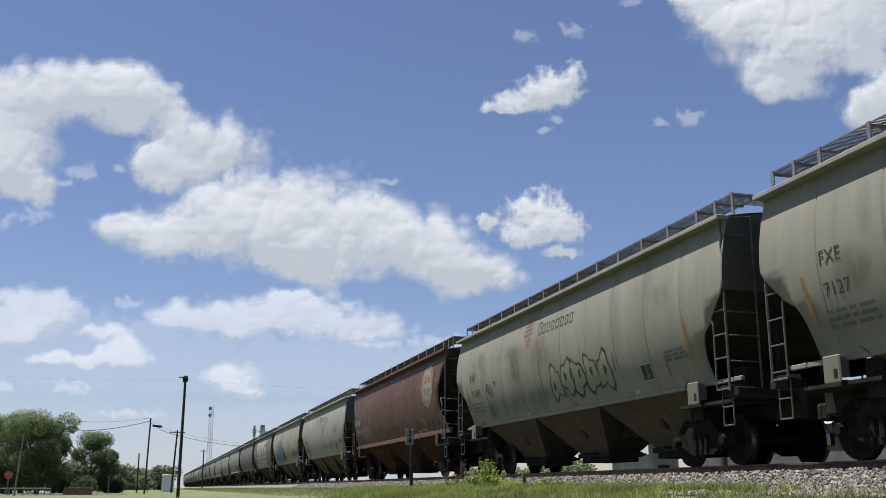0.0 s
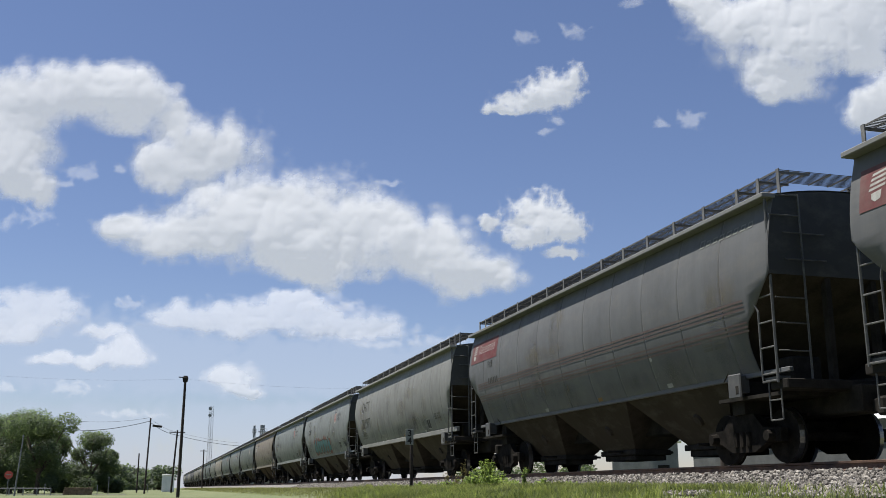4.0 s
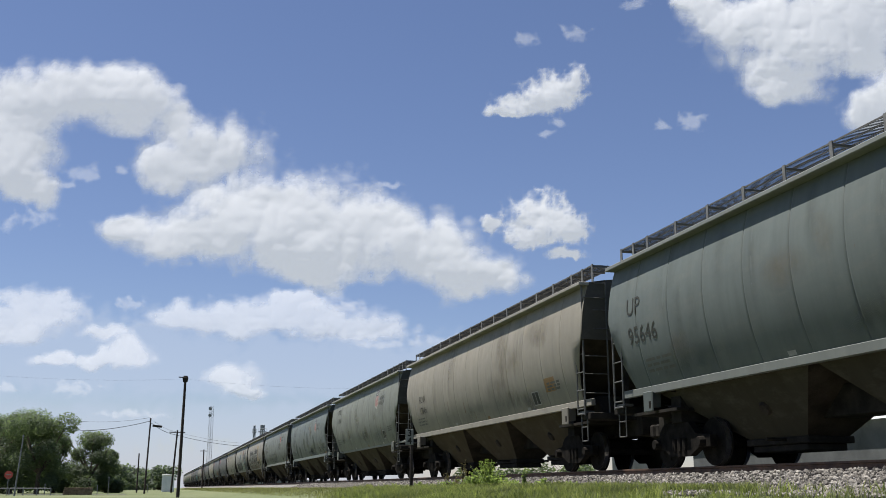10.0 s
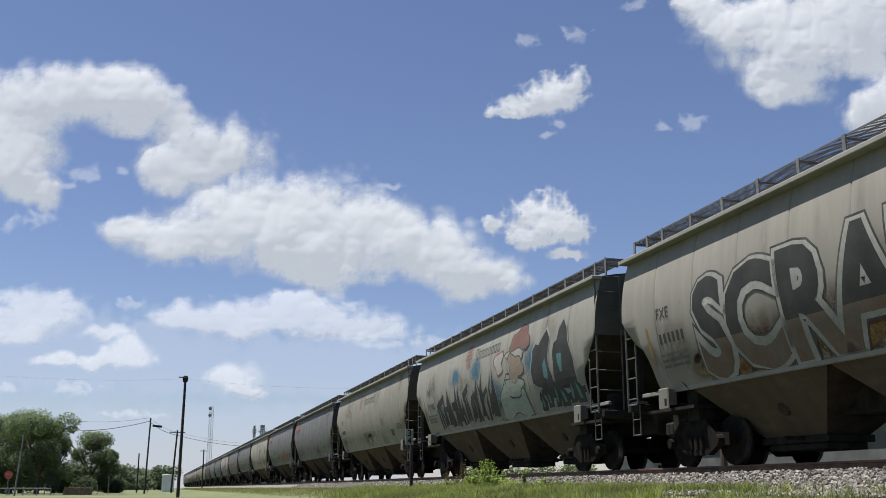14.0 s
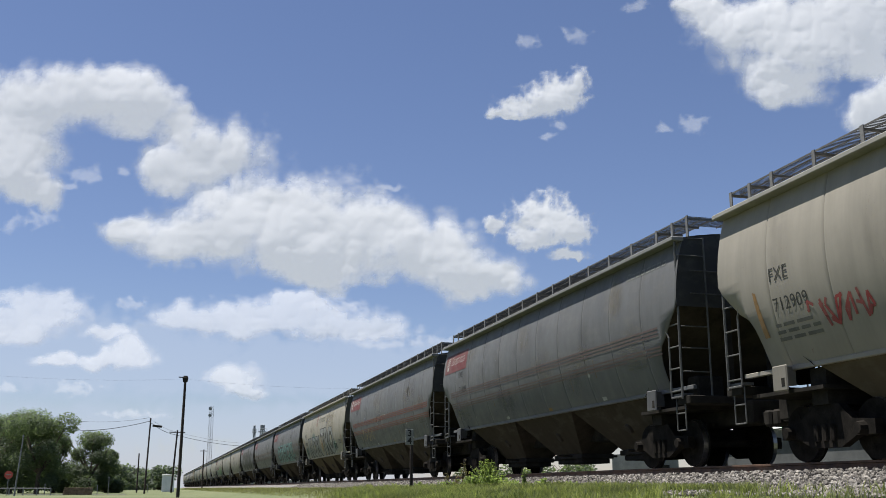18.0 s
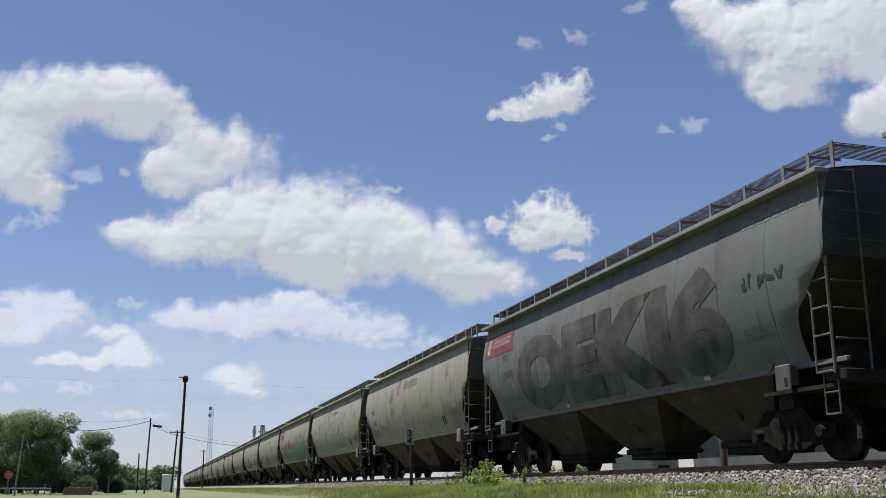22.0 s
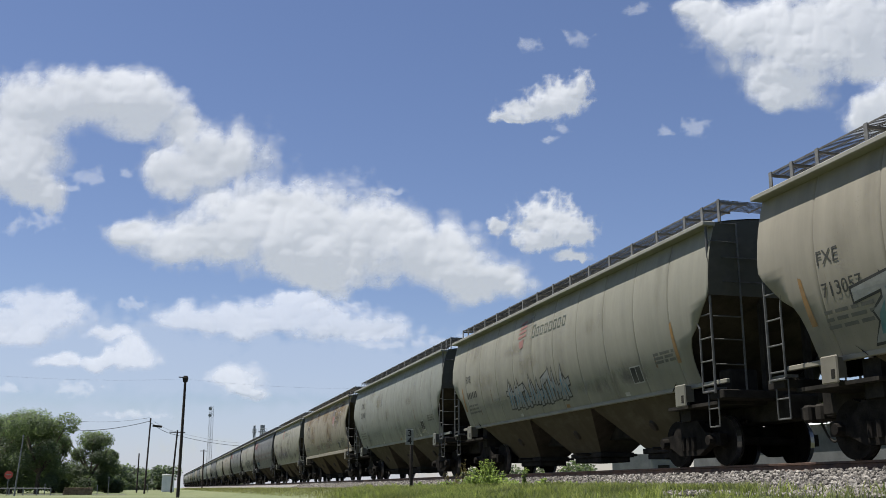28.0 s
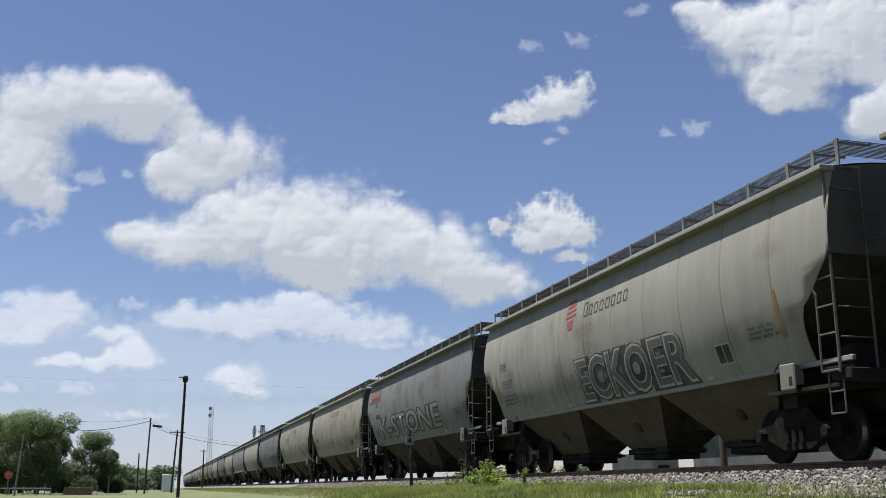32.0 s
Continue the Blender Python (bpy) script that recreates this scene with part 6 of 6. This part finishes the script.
def stone_material():
    k = Mat("loose_ballast_stone", 0.95)
    g = k.t.nodes.new("ShaderNodeNewGeometry")
    tone = k.ramp(g.outputs["Random Per Island"], [(0.0, (0.0382, 0.0344, 0.03)), (0.45, (0.109, 0.0994, 0.0874)), (0.8, (0.18, 0.164, 0.142)), (1.0, (0.284, 0.265, 0.235))])
    k.color(k.mix(1.0, tone, k.ramp(k.noise(30.0, 4), [(0.3, (0.75,)), (0.7, (1.15,))]), "MULTIPLY"))
    k.bump(k.noise(50.0, 4), 0.5, 0.01)
    return k.m


STONES = stone_material()
PEBBLES = [pebble_mesh(k) for k in range(8)]


def stone_spot(rnd, y0, y1):
    """A place on the near shoulder or slope of the bed."""
    y = y0 + (y1 - y0) * rnd.random()
    d = -1.45 - 0.95 * rnd.random() ** 0.8
    if y < 17 and rnd.random() < 0.45:
        d = -2.3 - rnd.random() * 1.9
    x = TRACK_X + d
    return x, y, max(bed_z(d), ground_z(x, y))


RNG = random.Random(31)
for i in range(290):
    x, y, z = stone_spot(RNG, 7.5, 17)
    s = RNG.uniform(0.026, 0.05)
    o = new("stone", PEBBLES[i % 8])
    o.parent = BED
    o.matrix_basis = Matrix.LocRotScale((x, y, z + s * 0.35), Euler((RNG.uniform(0, 6), RNG.uniform(0, 6), RNG.uniform(0, 6))), (s, s, s))
bases = [(np.array([v.co[:] for v in p.vertices]), np.array([f.vertices[:] for f in p.polygons])) for p in PEBBLES]
vs, fs, off = [], [], 0
for i in range(21000):
    far = RNG.random() ** 1.7
    x, y, z = stone_spot(RNG, 7 + 60 * far, 10 + 62 * far)
    s = RNG.uniform(0.02, 0.046)
    v, f = bases[i % 8]
    m = np.array(Euler((RNG.uniform(0, 6), RNG.uniform(0, 6), RNG.uniform(0, 6))).to_matrix())
    vs.append(v @ m.T * s + (x, y, z + s * 0.3))
    fs.append(f + off)
    off += len(v)
me = bpy.data.meshes.new("loose_ballast")
me.from_pydata(np.concatenate(vs).tolist(), [], np.concatenate(fs).tolist())
me.materials.append(STONES)
lb = new("loose_ballast", me)
lb.parent = BED
lb["kind"] = "stuff"


def blades(name, count, spot, height, width, material, seed, label):
    """Grass as bent two-piece blades, one object."""
    rnd = random.Random(seed)
    verts, faces = [], []
    for i in range(count):
        x, y = spot(rnd)
        z = ground_z(x, y) - 0.01
        h = height * rnd.uniform(0.45, 1.25) * (1 + 0.9 * max(0, noise.noise(Vector((x * 1.3, y * 0.9, 8.0)))))
        a = rnd.uniform(0, 6.283)
        w = width * rnd.uniform(0.6, 1.3) * (1 + y / 70)
        dx, dy = math.cos(a) * w, math.sin(a) * w
        lx, ly = rnd.gauss(0, 0.35) * h, rnd.gauss(0, 0.35) * h
        b = len(verts)
        verts += [(x - dx, y - dy, z), (x + dx, y + dy, z), (x + lx * 0.4 + dx * 0.7, y + ly * 0.4 + dy * 0.7, z + h * 0.6), (x + lx * 0.4 - dx * 0.7, y + ly * 0.4 - dy * 0.7, z + h * 0.6), (x + lx, y + ly, z + h)]
        faces += [(b, b + 1, b + 2, b + 3), (b + 3, b + 2, b + 4)]
    me = bpy.data.meshes.new(name)
    me.from_pydata(verts, [], faces)
    me.materials.append(material)
    return tagged(new(name, me), label, "grass", kind="stuff")


def verge_spot(rnd):
    while True:
        y = 7 + 260 * rnd.random() ** 2.7
        x = 5.2 + 3.45 * rnd.random() ** 0.7
        patch = noise.noise(Vector((x * 0.7, y * 0.25, 3.0)))
        if x > 0.52 * y and y < 18 and x > 5.9 and patch < 0.36:
            continue
        if x > 8.1 and patch < 0.0:
            continue
        return x, y


def near_spot(rnd):
    while True:
        x, y = verge_spot(rnd)
        if y < 27 + 10 * rnd.random():
            return x, y


def far_spot(rnd):
    while True:
        x, y = verge_spot(rnd)
        if y > 25 + 10 * rnd.random():
            return x, y


blades("verge_grass", 60000, near_spot, 0.13, 0.006, GRASS, 5, "bright summer grass along the ballast foot")
blades("dry_verge_grass", 40000, far_spot, 0.09, 0.006, DRY_GRASS, 15, "sun-dried tan grass along the far ballast foot")
TUFTS = []
RNG = random.Random(77)
for i in range(170):
    y = 8.5 + 30 * RNG.random() ** 1.3
    if y < 17 and RNG.random() < 0.62:
        continue
    TUFTS.append((RNG.uniform(6.2, 8.75) if y > 14 else RNG.uniform(5.6, 7.6), y, RNG.uniform(0.08, 0.32)))


def tuft_spot(rnd):
    x, y, r = TUFTS[int(len(TUFTS) * rnd.random())]
    return x + rnd.gauss(0, r * 0.6), y + rnd.gauss(0, r * 1.6)


blades("grass_tufts", 19000, tuft_spot, 0.15, 0.006, TUFT, 6, "uneven yellow-green grass tufts on the verge")


def weed_plant(x, y, h, spread, stems, leaves, seed, material, label, seedy=False):
    rnd = random.Random(seed)
    t = new("weed")
    t.location = (x, y, ground_z(x, y) - 0.02)
    bm = bmesh.new()
    verts, faces = [], []
    for s in range(stems):
        a = rnd.uniform(0, 6.283)
        top = Vector((math.cos(a) * spread * rnd.random(), math.sin(a) * spread * rnd.random(), h * rnd.uniform(0.6, 1.0)))
        mid = Vector((top.x * 0.35, top.y * 0.35, top.z * 0.55))
        rod(bm, (0, 0, 0), mid, 0.009, 0.008, 5)
        rod(bm, mid, top, 0.008, 0.004, 5)
        for i in range(leaves if seedy else int(leaves * 1.5)):
            u = rnd.uniform(0.15, 1.0)
            p = mid * (u / 0.55) if u < 0.55 else mid.lerp(top, (u - 0.55) / 0.45)
            q = Vector((rnd.gauss(0, 1), rnd.gauss(0, 1), rnd.gauss(0.3, 0.6))).normalized()
            side = q.cross(Vector((0, 0, 1))).normalized()
            ln = rnd.uniform(0.03, 0.07) * (0.75 if seedy else 1.1)
            wd = ln * (0.5 if seedy else 0.32)
            b = len(verts)
            verts += [p, p + q * ln * 0.5 + side * wd, p + q * ln - Vector((0, 0, ln * 0.3)), p + q * ln * 0.5 - side * wd]
            faces.append((b, b + 1, b + 2, b + 3))
    part("stem", bm, DRY if seedy else WEED, t)
    me = bpy.data.meshes.new("leaves")
    me.from_pydata(verts, [], faces)
    me.materials.append(material)
    f = new("leaves", me)
    f.parent = t
    return tagged(t, label, "weed", "tall weeds at the ballast foot")


WX = 8.35
for px_deg, h, spread, stems, leaves, sd, seedy in ((15.8, 0.62, 0.14, 6, 22, 1, True), (16.65, 1.0, 0.12, 7, 40, 2, True), (16.3, 0.5, 0.2, 8, 30, 3, True), (16.9, 0.8, 0.12, 5, 30, 33, True), (17.5, 0.45, 0.4, 16, 50, 4, False),
                                                  (17.9, 0.80, 0.28, 15, 46, 5, False), (18.3, 0.84, 0.26, 14, 44, 6, False), (18.65, 0.55, 0.28, 12, 36, 7, False), (20.1, 0.62, 0.12, 5, 30, 8, False), (19.3, 0.3, 0.3, 10, 34, 9, False), (17.2, 0.42, 0.35, 12, 40, 10, False), (16.2, 0.3, 0.35, 12, 34, 14, False), (14.2, 0.3, 0.25, 9, 30, 11, False), (21.2, 0.3, 0.35, 12, 34, 15, False), (22.6, 0.22, 0.35, 12, 30, 16, False), (24.5, 0.16, 0.25, 9, 26, 12, False), (27.5, 0.15, 0.3, 9, 26, 13, False), (18.1, 0.6, 0.5, 16, 30, 41, False), (17.7, 0.7, 0.45, 14, 28, 42, False), (18.5, 0.45, 0.5, 14, 30, 43, False), (19.0, 0.4, 0.45, 12, 26, 44, False), (16.9, 0.35, 0.5, 12, 26, 45, False), (15.4, 0.3, 0.4, 10, 22, 46, False), (19.8, 0.25, 0.5, 12, 26, 47, False)):
    weed_plant(WX, WX / math.tan(radians(px_deg)), h, spread, stems, leaves, sd, DRY if seedy else WEED, "dry brown seed stalks standing in the verge" if seedy else "leafy bright green weed beside the ballast", seedy)



def motions():
    """All that moves: the cars along the line, the wheelsets, the clouds."""
    for i, car in enumerate(CARS):
        kind_len = HEADS[i + 1] - HEADS[i]
        mid = HEAD_Y + SPEED * (HEADS[i] + kind_len / 2)      # centre at t = 0
        times = [0.0]
        while mid - SPEED * times[-1] > CURVE_Y - 30 and times[-1] < 31:
            times.append(times[-1] + 1.0)
        if times[-1] < 32.0:
            times.append(32.0)
        rows = []
        for t in times:
            x, y, a = on_line(mid - SPEED * t)
            rows.append((t, pose(x, y, RAIL_Z, 0, 0, math.degrees(a))))
        walk(car, rows)
    turn = math.degrees(SPEED / FPS / 0.457)
    turn = min(turn, 88.0)
    keyed = {}
    for ws, k in WHEELSETS:
        if k not in keyed:
            walk(ws, [(f / FPS, pose(0, k, 0.457, f * turn, 0, 0)) for f in range(0, 32 * FPS + 1)])
            keyed[k] = ws.animation_data
    for car in CARS:
        for o in car.children_recursive:
            if o.name.startswith("wheelset") and o.animation_data is None:
                src = keyed[-0.89 if o.location.y < 0 else 0.89]
                o.rotation_mode = "QUATERNION"
                o.animation_data_create()
                o.animation_data.action = src.action
                o.animation_data.action_slot = src.action_slot
    for ob, c, drift, away in DRIFTING:
        walk(ob, [(0, cloud_pose(c, drift, 0, away)), (32, cloud_pose(c, drift, 32, away))])


motions()
